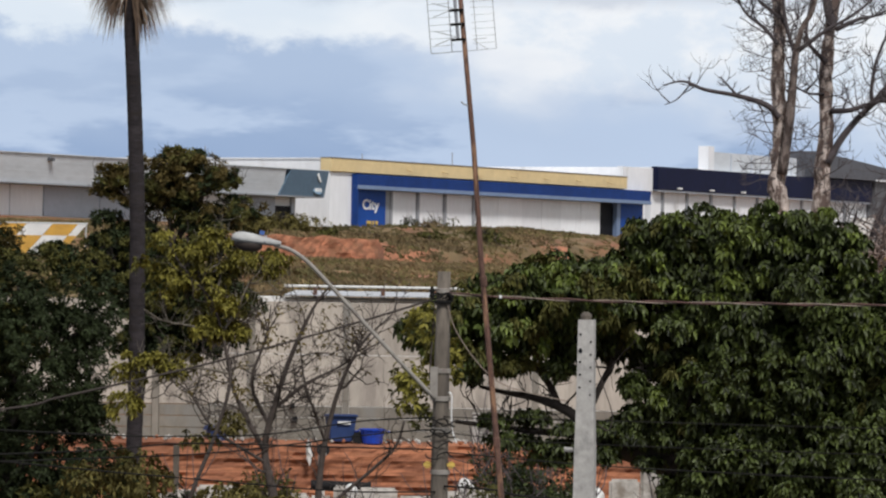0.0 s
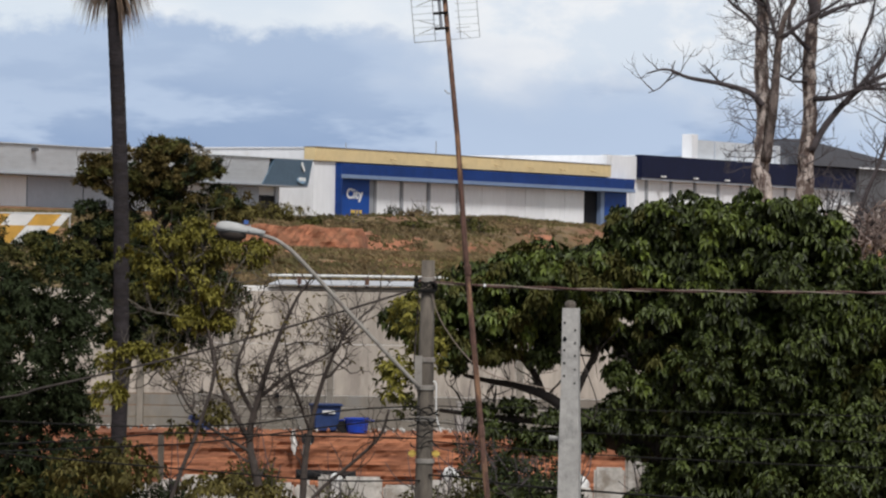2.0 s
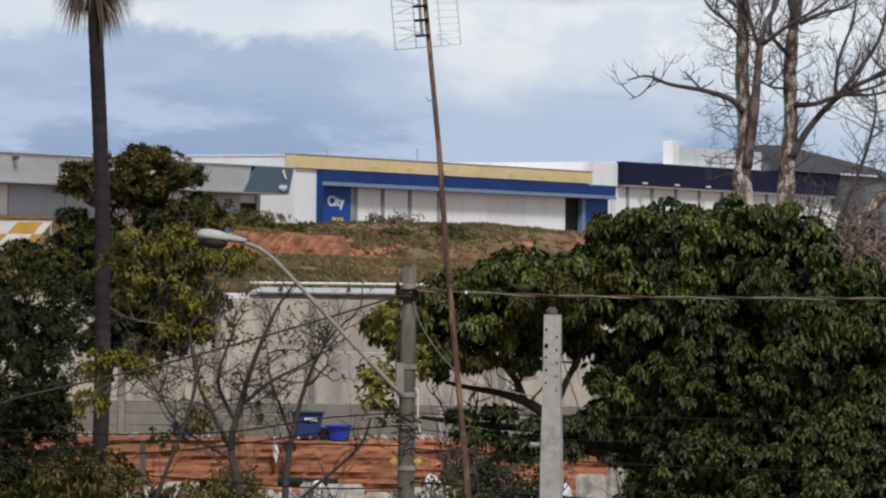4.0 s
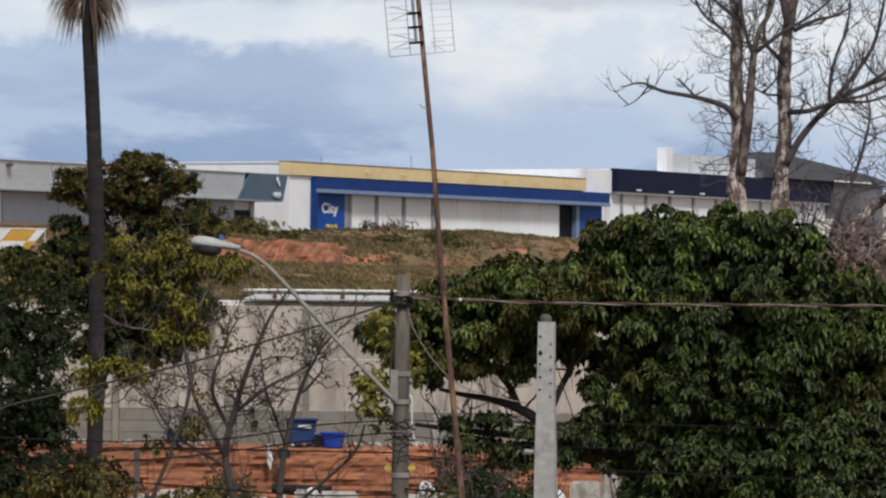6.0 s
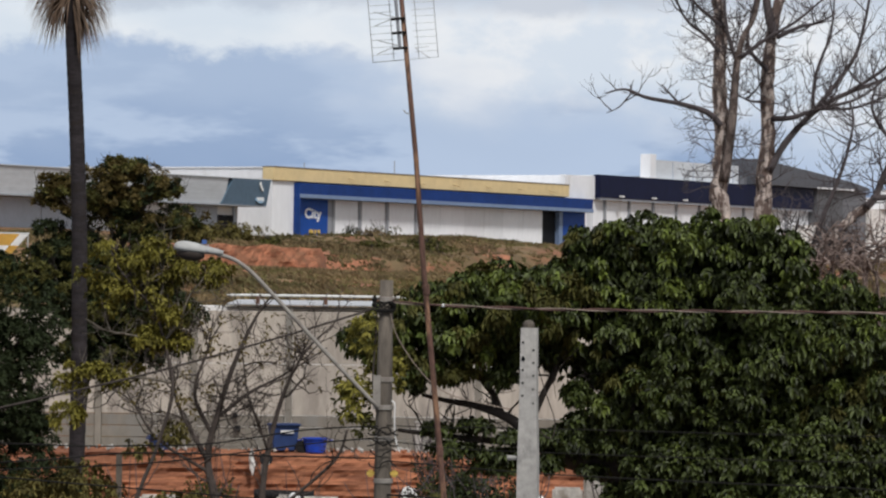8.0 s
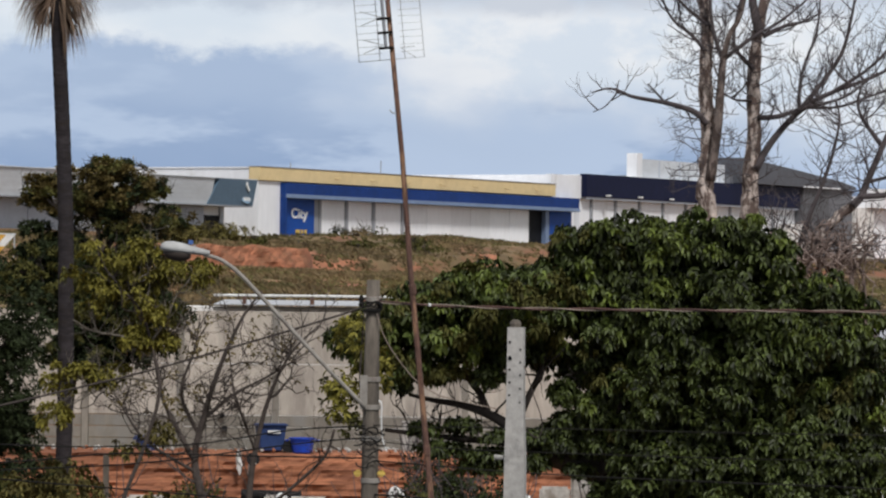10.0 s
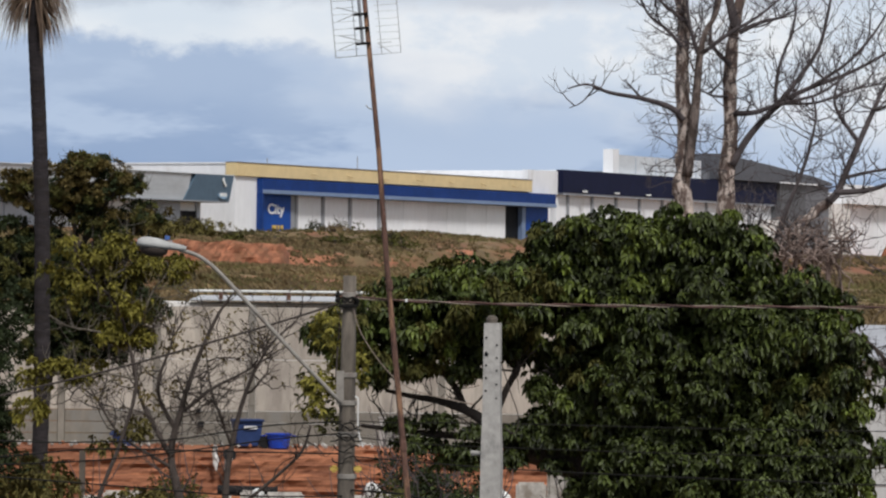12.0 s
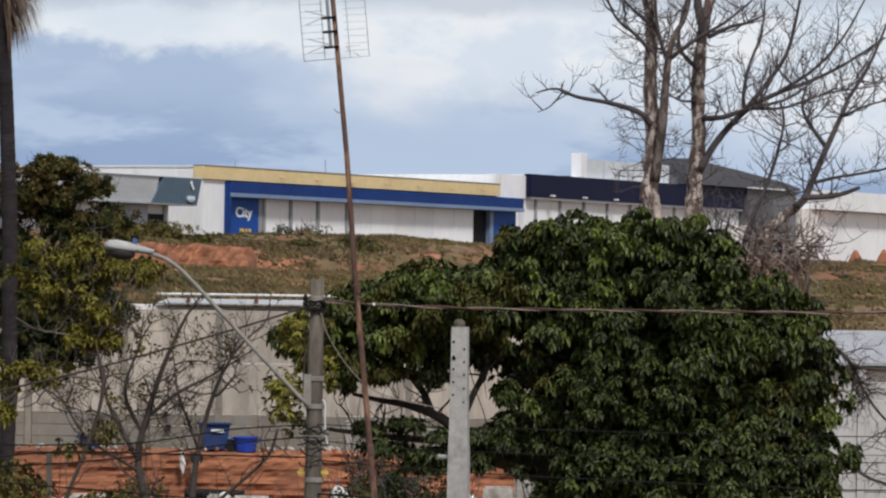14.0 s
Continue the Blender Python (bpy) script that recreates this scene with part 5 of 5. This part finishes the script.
bark_olive = mat("bark_olive", (0.115, 0.10, 0.08), 0.95, 0.25, 8.0, 1.0, 0.4)


def yellow_tree():
    rng = random.Random(9)
    ob = tagged(empty("yellowing_tree", pose(0, 0, 0)), "slender tree with sparse yellow-green drooping leaves", "tree")
    boughs = (([(-4.9, 0.2), (-4.6, 3.4), (-4.0, 5.2), (-3.74, 6.2), (-3.91, 7.04), (-4.09, 7.59), (-4.48, 8.04), (-4.73, 8.34), (-4.86, 8.6)], 0.042, 0.012, 12), ([(-3.91, 7.04), (-3.64, 7.44), (-3.48, 7.85), (-3.25, 8.15)], 0.028, 0.01, 8), ([(-4.09, 7.59), (-3.95, 8.04), (-4.01, 8.45), (-4.11, 8.64)], 0.026, 0.01, 7), ([(-3.91, 6.94), (-4.39, 7.13), (-4.94, 7.23), (-5.3, 7.43)], 0.026, 0.01, 8), ([(-3.72, 6.3), (-4.3, 6.4), (-4.9, 6.35), (-5.5, 6.5)], 0.026, 0.01, 7), ([(-4.3, 6.4), (-5.0, 6.1), (-5.6, 5.7)], 0.02, 0.008, 6))
    for i, (pts, r0, r1, n) in enumerate(boughs):
        bm = bmesh.new()
        line = limb(bm, pts, 75, r0, r1, 7, 0.1, rng)
        twigs(bm, line, 0.55 if i == 0 else 0.1, n + 3, 0.7, 0.013, 1, rng, 3)
        part("trunk" if i == 0 else "bough", bm, bark_brown if i == 0 else bark_olive, ob, smooth=True)
    crown = [(-4.96, 8.72, 0.15, 0.15), (-4.11, 8.71, 0.26, 0.14), (-3.76, 8.61, 0.18, 0.1), (-4.51, 8.46, 0.34, 0.12), (-5.26, 8.21, 0.18, 0.2), (-4.7, 8.03, 0.35, 0.2), (-4.1, 8.12, 0.32, 0.18), (-3.58, 8.37, 0.28, 0.15), (-3.08, 8.26, 0.24, 0.15), (-4.2, 7.8, 0.34, 0.14), (-4.98, 7.63, 0.28, 0.1), (-3.79, 7.59, 0.28, 0.16), (-4.19, 7.12, 0.25, 0.2), (-3.69, 7.04, 0.18, 0.12), (-5.48, 6.34, 0.25, 0.28), (-4.63, 6.41, 0.42, 0.12), (-5.58, 5.66, 0.3, 0.2), (-5.14, 6.52, 0.16, 0.1)]
    leaf_cloud("crown", crown, 75, 1080, 6, 0.105, 0.05, leaf_yellow, ob, 31, droop=0.45, inner=0.1, clumps=230, clump=0.12, arch=0.45)
    leaf_cloud("darker_leaves", crown[1:14], 75.4, 620, 6, 0.11, 0.046, leaf_olive, ob, 32, droop=0.5, inner=0.1, rag=0.7, clumps=150, clump=0.18, arch=0.5)
    leaf_cloud("low_leaves", [(-3.8, 5.4, 0.35, 0.2), (-4.4, 5.1, 0.5, 0.15), (-5.4, 4.4, 0.7, 0.5), (-3.7, 4.1, 0.7, 0.3), (-2.9, 3.9, 0.6, 0.25), (-6.3, 4.3, 0.5, 0.4)], 76, 460, 6, 0.12, 0.05, leaf_hill, ob, 33, droop=0.7, inner=0.2, arch=0.5)


def pole_shrub():
    rng = random.Random(19)
    ob = tagged(empty("climbing_shrub", pose(0, 0, 0)), "sparse yellow-green shrub behind the utility pole", "shrub")
    bm = bmesh.new()
    limb(bm, [(0.02, 0.1), (0.0, 4.0), (0.0, 5.8), (-0.15, 6.6), (-0.1, 7.7)], 60, 0.04, 0.01, 7, 0.08, rng)
    part("trunk", bm, bark_brown, ob, smooth=True)
    leaf_cloud("crown", [(-0.22, 7.4, 0.32, 0.35), (-0.4, 6.65, 0.38, 0.28), (-0.45, 6.3, 0.25, 0.25), (0.15, 6.95, 0.15, 0.4)], 60, 150, 6, 0.10, 0.042, leaf_yellow, ob, 34, droop=0.8, inner=0.15)
    leaf_cloud("darker_leaves", [(-0.2, 7.3, 0.3, 0.4), (-0.4, 6.6, 0.4, 0.3), (-0.3, 6.2, 0.4, 0.3)], 60.3, 100, 6, 0.10, 0.042, leaf_olive, ob, 35, droop=0.8, inner=0.1)


def round_tree():
    rng = random.Random(14)
    ob = tagged(empty("dark_tree", pose(0, 0, 0)), "tall tree with dark foliage and browning tips", "tree")
    bm = bmesh.new()
    limb(bm, [(-7.15, 0.4), (-7.13, 4.0), (-6.8, 6.8), (-6.4, 9.0)], 98, 0.2, 0.07, 10, 0.1, rng)
    part("trunk", bm, bark_dark, ob, smooth=True)
    for pts in ([(-6.4, 6.5), (-7.3, 7.9), (-8.2, 8.4)], [(-6.4, 7.2), (-5.4, 8.0), (-4.6, 8.4)], [(-6.3, 8.4), (-5.6, 9.3), (-5.0, 9.4)], [(-6.3, 8.6), (-7.0, 9.5), (-7.5, 10.0)], [(-6.3, 9.0), (-6.4, 9.8), (-6.3, 10.7)], [(-6.2, 8.8), (-5.6, 9.9), (-5.1, 10.4)], [(-6.5, 8.9), (-7.4, 9.9), (-7.8, 10.1)]):
        bm = bmesh.new()
        line = limb(bm, pts, 97.8, 0.07, 0.02, 7, 0.2, rng)
        twigs(bm, line, 0.3, 7, 0.8, 0.02, 1, rng)
        part("bough", bm, bark_dark, ob, smooth=True)
    pads = [(-6.25, 10.88, 0.34, 0.11), (-5.81, 10.82, 0.18, 0.08), (-6.11, 10.59, 0.78, 0.17), (-7.55, 10.39, 0.44, 0.2), (-7.85, 10.03, 0.3, 0.17), (-5.23, 10.42, 0.3, 0.1), (-5.38, 10.16, 0.4, 0.1), (-6.37, 10.17, 1.0, 0.2), (-6.06, 9.54, 0.85, 0.2), (-4.98, 9.53, 0.4, 0.13), (-7.84, 9.39, 0.34, 0.12), (-5.5, 9.26, 0.75, 0.16), (-6.4, 9.86, 0.75, 0.14), (-5.9, 9.75, 0.4, 0.1), (-7.2, 9.75, 0.4, 0.12), (-5.1, 10.3, 0.5, 0.08), (-4.95, 9.8, 0.5, 0.08), (-4.7, 9.45, 0.5, 0.09)]
    stray = [(x, z, w * 1.3, h * 1.9) for x, z, w, h in pads]
    mass = [(-8.0, 8.75, 0.4, 0.22), (-7.1, 8.95, 0.7, 0.38), (-8.97, 8.51, 0.4, 0.24), (-6.67, 8.43, 1.12, 0.42), (-5.37, 8.84, 0.6, 0.24), (-7.85, 8.03, 1.18, 0.42), (-6.01, 7.72, 1.18, 0.46), (-6.4, 7.06, 1.12, 0.53), (-6.65, 6.4, 0.79, 0.46), (-4.96, 7.47, 0.66, 0.37)]
    leaf_cloud("crown", pads, 98, 2000, 8, 0.11, 0.040, leaf_dark, ob, 41, droop=0.05, inner=0.0, rag=0.8, deep=1.2, clumps=330, clump=0.10)
    leaf_cloud("stray_leaves", stray, 98, 620, 7, 0.11, 0.038, leaf_brown, ob, 45, droop=0.05, inner=0.5, rag=0.9, clumps=110, clump=0.09)
    leaf_cloud("lower_foliage", mass + [(-5.3, 6.9, 0.7, 0.35), (-6.9, 7.6, 0.6, 0.4), (-5.7, 6.65, 0.9, 0.4)], 98, 8600, 8, 0.12, 0.046, leaf_dark, ob, 44, droop=0.3, inner=0.1, rag=0.7, clumps=900, clump=0.17)
    leaf_cloud("brown_foliage", pads[:8], 97.7, 1000, 7, 0.11, 0.038, leaf_brown, ob, 42, droop=0.05, inner=0.2, rag=0.8, clumps=170, clump=0.10, label="browning outer leaves")
    leaf_cloud("olive_leaves", mass + pads, 97.5, 1900, 7, 0.11, 0.040, leaf_olive, ob, 43, droop=0.1, inner=0.5, rag=0.7, clumps=300, clump=0.12)
    bm = bmesh.new()
    for x, z, w, h in pads:
        for k in range(4):
            d = rng.uniform(-1, 1)
            grow(bm, (x + d * w * 0.7, 97.8, z - h), (d * 2.0, rng.uniform(-0.4, 0.4), 0.2), 0.35, 0.012, 1, rng, 0.1, 3, 0.2)
    part("twig_growth", bm, bark_dark, ob)["kind"] = "stuff"


def feathery_tree():
    rng = random.Random(15)
    ob = tagged(empty("feathery_tree", pose(0, 0, 0)), "dense dark green feathery tree", "tree")
    bm = bmesh.new()
    limb(bm, [(-8.3, 0.2), (-8.2, 3.0), (-8.1, 6.0), (-8.0, 8.0)], 80, 0.22, 0.06, 10, 0.1, rng)
    part("trunk", bm, bark_dark, ob, smooth=True)
    for pts in ([(-8.2, 4.0), (-7.2, 5.2), (-6.5, 5.5)], [(-8.2, 5.0), (-7.4, 6.5), (-6.8, 7.0)], [(-8.2, 3.2), (-7.0, 4.0), (-6.0, 4.2)]):
        bm = bmesh.new()
        line = limb(bm, pts, 79.8, 0.07, 0.02, 7, 0.2, rng)
        twigs(bm, line, 0.3, 7, 0.7, 0.02, 1, rng)
        part("bough", bm, bark_dark, ob, smooth=True)
    crown = [(-6.4, 7.5, 0.42, 0.45), (-6.5, 6.85, 0.35, 0.3), (-6.95, 7.1, 0.5, 0.55), (-6.75, 6.3, 0.42, 0.4), (-6.9, 5.5, 0.5, 0.4), (-8.1, 7.4, 1.0, 1.0), (-7.7, 6.3, 1.35, 1.2), (-7.5, 4.8, 1.35, 1.2), (-9.0, 8.0, 1.0, 0.9), (-6.5, 3.9, 1.1, 0.7), (-9.0, 6.3, 1.1, 1.7), (-7.5, 3.6, 1.0, 0.8), (-8.6, 4.2, 1.0, 1.2)]
    leaf_cloud("crown", crown, 80, 8200, 9, 0.115, 0.032, leaf_dark, ob, 51, droop=0.4, inner=0.25, rag=0.55, clumps=1300, clump=0.2, arch=0.2)
    leaf_cloud("olive_leaves", crown[5:6] + crown[8:10], 79.6, 900, 8, 0.14, 0.036, leaf_olive, ob, 52, droop=0.4, inner=0.75, rag=0.4, clumps=90, clump=0.22)
    leaf_cloud("brown_foliage", [(-8.5, 8.75, 0.45, 0.22), (-9.1, 8.9, 0.5, 0.25), (-8.9, 8.4, 0.5, 0.3)], 79.8, 420, 8, 0.11, 0.034, leaf_brown, ob, 53, droop=0.3, inner=0.2, rag=0.6, clumps=80, clump=0.13, label="browning outer leaves")


def palm():
    rng = random.Random(3)
    ob = tagged(empty("palm_tree", pose(0, 0, 0)), "tall palm with slim grey trunk and hanging dry fronds", "palm")
    y = 85
    pts = [(-6.12, 0.2), (-6.17, 3.5), (-6.14, 6.0), (-6.17, 9.0), (-6.25, 11.0), (-6.34, 12.6), (-6.40, 13.6), (-6.43, 14.6)]
    line = smooth_line([(x, y, z) for x, z in pts], 14)
    k = len(line) - 1
    bm = bmesh.new()
    tube(line, [(0.165 - 0.028 * i / k) * (1 + 0.035 * (i % 2)) for i in range(k + 1)], 16, bm)
    part("trunk", bm, palm_bark, ob, "ringed grey palm trunk", smooth=False)
    bm = bmesh.new()
    for i in range(1300):
        a, z = (0 if i % 2 else math.pi) + rng.gauss(0, 0.5), rng.uniform(13.5 if i % 2 else 13.75, 14.8)
        r = 0.15
        p = Vector((-6.41 + r * math.cos(a), y + r * math.sin(a), z))
        spread = rng.uniform(0.1, 0.85) * ease(12.9, 14.2, z)
        ln = rng.uniform(0.5, 1.25)
        q = p + Vector((math.cos(a) * spread * 0.7, math.sin(a) * spread * 0.7, -ln * 0.5))
        e = p + Vector((math.cos(a) * spread, math.sin(a) * spread, -ln))
        w = rng.uniform(0.006, 0.017)
        s = Vector((-math.sin(a), math.cos(a), 0)) * w
        v = [bm.verts.new(c) for c in (p - s, p + s, q - s * 0.8, q + s * 0.8, e)]
        bm.faces.new((v[0], v[1], v[3], v[2]))
        bm.faces.new((v[2], v[3], v[4]))
    part("dry_skirt", bm, palm_dry, ob, "hanging dry brown fronds")["kind"] = "stuff"
    for i in range(16):
        a = math.tau * i / 16 + rng.uniform(-0.15, 0.15)
        rise = rng.uniform(0.2, 1.3)
        base = Vector((-6.46, y, 14.6))
        out = Vector((math.cos(a), math.sin(a), 0))
        mid = base + out * 1.1 + Vector((0, 0, rise))
        end = base + out * 2.2 + Vector((0, 0, rise - 0.9))
        bm = bmesh.new()
        rib = smooth_line([base, mid, end], 10)
        tube(rib, [0.03 * (1 - 0.8 * j / (len(rib) - 1)) for j in range(len(rib))], 5, bm)
        for j in range(4, len(rib)):
            for s in (-1, 1):
                side_v = out.cross(Vector((0, 0, 1))) * s
                tip = rib[j] + side_v * 0.35 + out * 0.25 + Vector((0, 0, -0.2))
                v = [bm.verts.new(c) for c in (rib[j] - out * 0.02, rib[j] + out * 0.03, tip)]
                bm.faces.new(v)
        part("frond", bm, leaf_dark, ob)


# ---- grass and weeds on the hill ----
def hill_growth():
    rng = np.random.default_rng(77)

    def tufts(name, count, material, lo, hi, tall, label, patch=0.0):
        verts, faces = [], []
        made = 0
        while made < count:
            y = 122 + 345 * rng.random() ** 0.7
            x = y * rng.uniform(-0.118, 0.148)
            front = (x + 8.22) * 0.866 - (y - 380) * 0.5
            if not lo < front < hi:
                continue
            made += 1
            if 20 < front < 35 and -17.5 < x < -4.6 + 2 * noise.noise((x, y, 0)):
                continue
            dens = noise.noise((x * 0.12, y * 0.05, 7.0 + patch))
            if dens < rng.uniform(-0.5, 0.25):
                continue
            z = ground_height(x, y)
            h0 = tall * rng.uniform(0.5, 1.3) * (1 + 0.8 * max(0, dens))
            for k in range(7):
                a = rng.uniform(0, math.tau)
                r = rng.uniform(0, 0.4)
                bx, by = x + r * math.cos(a), y + r * math.sin(a)
                lean = rng.normal(0, 0.5, 2)
                w = rng.uniform(0.05, 0.13)
                h = h0 * rng.uniform(0.6, 1.1)
                b = len(verts)
                verts += [(bx - w, by, z - 0.08), (bx + w, by, z - 0.08), (bx + lean[0] * h + w * 0.6, by + lean[1] * h, z + h * 0.6), (bx + lean[0] * 1.8 * h, by + lean[1] * h, z + h)]
                faces += [(b, b + 1, b + 2), (b, b + 2, b + 3)]
        ob = mesh_part(name, verts, faces, material)
        tagged(ob, label, "grass", kind="stuff")

    tufts("dry_grass", 22000, dry_grass, 3.5, 75, 0.22, "dry straw-coloured grass on the hillside")
    tufts("green_weeds", 15000, green_grass, 4.5, 110, 0.24, "dull green weeds on the hillside", 5.0)
    tufts("lower_grass", 9000, dry_grass, 40, 140, 0.22, "dry grass on the lower slope", 9.0)


def hill_bush(x, y, w, h, material, seed, label, count=120, leaf=0.22):
    g = ground_height(x, y)
    ob = tagged(empty("hill_bush", pose(x, y, g)), label, "bush", group="bushes on the hill")
    rng = random.Random(seed)
    bm = bmesh.new()
    for i in range(7):
        grow(bm, (rng.uniform(-0.3, 0.3) * w, 0, -0.1), (rng.uniform(-0.8, 0.8), rng.uniform(-0.4, 0.4), 1), h * rng.uniform(0.8, 1.2), 0.04, 1, rng, 0.2, 4)
        part("stem", bm, bark_twig, ob)
        bm = bmesh.new()
    bm.free()
    leaf_cloud("foliage", [(0, h * 0.5, w, h * 0.5), (-w * 0.5, h * 0.35, w * 0.5, h * 0.35), (w * 0.5, h * 0.4, w * 0.6, h * 0.4)], 0, count, 7, leaf, leaf * 0.4, material, ob, seed, droop=0.3, inner=0.1, rag=0.5)


mango_tree()
bare_trees()
wall_saplings()
yellow_tree()
pole_shrub()
round_tree()
feathery_tree()
palm()
hill_growth()
hill_bush(-17.0, 345, 3.2, 1.7, leaf_hill, 61, "spreading olive-brown bush on the hill edge", 300, 0.35)
hill_bush(-13.6, 357, 3.2, 1.6, leaf_hill, 62, "olive-yellow bush on the hill edge", 340, 0.3)
hill_bush(-0.6, 384, 1.9, 1.5, leaf_olive, 63, "thin grey-green shrub before the shop panels", 36, 0.22)
hill_bush(3.2, 362, 1.6, 1.5, leaf_olive, 64, "low dull shrub on the hillside", 70, 0.3)
hill_bush(-3.0, 374, 1.0, 1.0, leaf_dark, 66, "thin grey-green shrub before the shop panels", 30, 0.25)


def dry_brush():
    rng = random.Random(77)
    ob = tagged(empty("dry_brush", pose(0, 0, 0)), "tangle of dead brown brushwood among bare trees", "brushwood")
    for i in range(13):
        bm = bmesh.new()
        x = 9.5 + 0.16 * i
        line = limb(bm, [(x, 0.5), (x + 0.1, 5), (x + 0.2 * rng.uniform(-1, 1), 8.2), (x + rng.uniform(-0.4, 0.6), 8.9), (x + rng.uniform(-0.6, 0.9), 9.45)], 96.4 + 0.1 * i, 0.055, 0.02, 6, 0.1, rng)
        twigs(bm, line, 0.6, 8, 0.95, 0.027, 1, rng, 3, -0.08)
        part("stem", bm, brush_brown, ob, smooth=True)


brush_brown = mat("brush_brown", (0.235, 0.178, 0.155), 0.95, 0.3, 6.0, 0.8, 0.3)
dry_brush()


def bank_shrub(x, y, z0, z1, w, material, seed, label, count, leaf):
    """A leafy shrub that rises from the low ground to just below the wall."""
    g = ground_height(x, y)
    ob = tagged(empty("bank_shrub", pose(x, y, g)), label, "shrub", group="shrubs before the bank")
    rng = random.Random(seed)
    bm = bmesh.new()
    for i in range(5):
        grow(bm, (rng.uniform(-0.3, 0.3) * w, 0, -0.1), (rng.uniform(-0.4, 0.4), rng.uniform(-0.3, 0.3), 1), z1 - g, 0.035, 1, rng, 0.25, 4, 0.12)
        part("stem", bm, bark_twig, ob)
        bm = bmesh.new()
    bm.free()
    h = (z1 - z0) / 2
    leaf_cloud("foliage", [(0, z0 + h - g, w, h), (-w * 0.6, z0 + h * 0.7 - g, w * 0.5, h * 0.7), (w * 0.5, z0 + h * 0.8 - g, w * 0.6, h * 0.8)], 0, count, 6, leaf, leaf * 0.4, material, ob, seed, droop=0.5, inner=0.1, rag=0.6)


bank_shrub(-4.3, 104.5, 2.2, 3.35, 0.8, leaf_olive, 81, "dark leafy shrub before the low wall", 170, 0.14)
bank_shrub(-6.6, 103.5, 1.8, 3.0, 0.9, leaf_dark, 82, "dark leafy shrub before the low wall", 170, 0.14)
bank_shrub(0.2, 103.0, 1.8, 3.0, 0.9, leaf_olive, 83, "thin olive shrub before the low wall", 110, 0.14)
bank_shrub(2.4, 101.0, 1.6, 3.5, 1.2, leaf_mango, 84, "leafy shrub under the broad tree", 330, 0.16)
bank_shrub(2.1, 104.0, 1.6, 3.9, 0.7, leaf_dark, 90, "dark leafy shrub under the broad tree", 260, 0.15)
bank_shrub(3.1, 101.5, 1.6, 3.75, 0.7, leaf_dark, 87, "dark leafy shrub under the broad tree", 300, 0.15)
bank_shrub(5.9, 100.5, 1.6, 4.0, 0.8, leaf_mango, 88, "leafy shrub under the broad tree", 380, 0.16)
bank_shrub(1.2, 101.5, 1.6, 3.4, 0.7, leaf_olive, 89, "leafy shrub under the broad tree", 220, 0.15)
bank_shrub(1.7, 110.0, 1.6, 4.3, 1.1, leaf_dark, 85, "dark shrub against the earth bank", 330, 0.16)
bank_shrub(-2.0, 104.0, 1.8, 2.75, 0.8, leaf_olive, 86, "thin olive shrub before the low wall", 80, 0.13)

spots = random.Random(123)
for i in range(26):
    front, along = spots.uniform(5, 34), spots.uniform(-38, 150)
    bx, by = -8.22 + 0.5 * along + 0.866 * front, 380 + 0.866 * along - 0.5 * front
    if -18 < bx < -4 and 17 < front < 36:
        continue
    dry = spots.random() < 0.6
    hill_bush(bx, by, spots.uniform(0.8, 2.2), spots.uniform(0.45, 0.95), dry_grass if dry else leaf_olive, 200 + i, "low dry brown weeds on the hillside" if dry else "low olive weeds on the hillside", 60, 0.26)
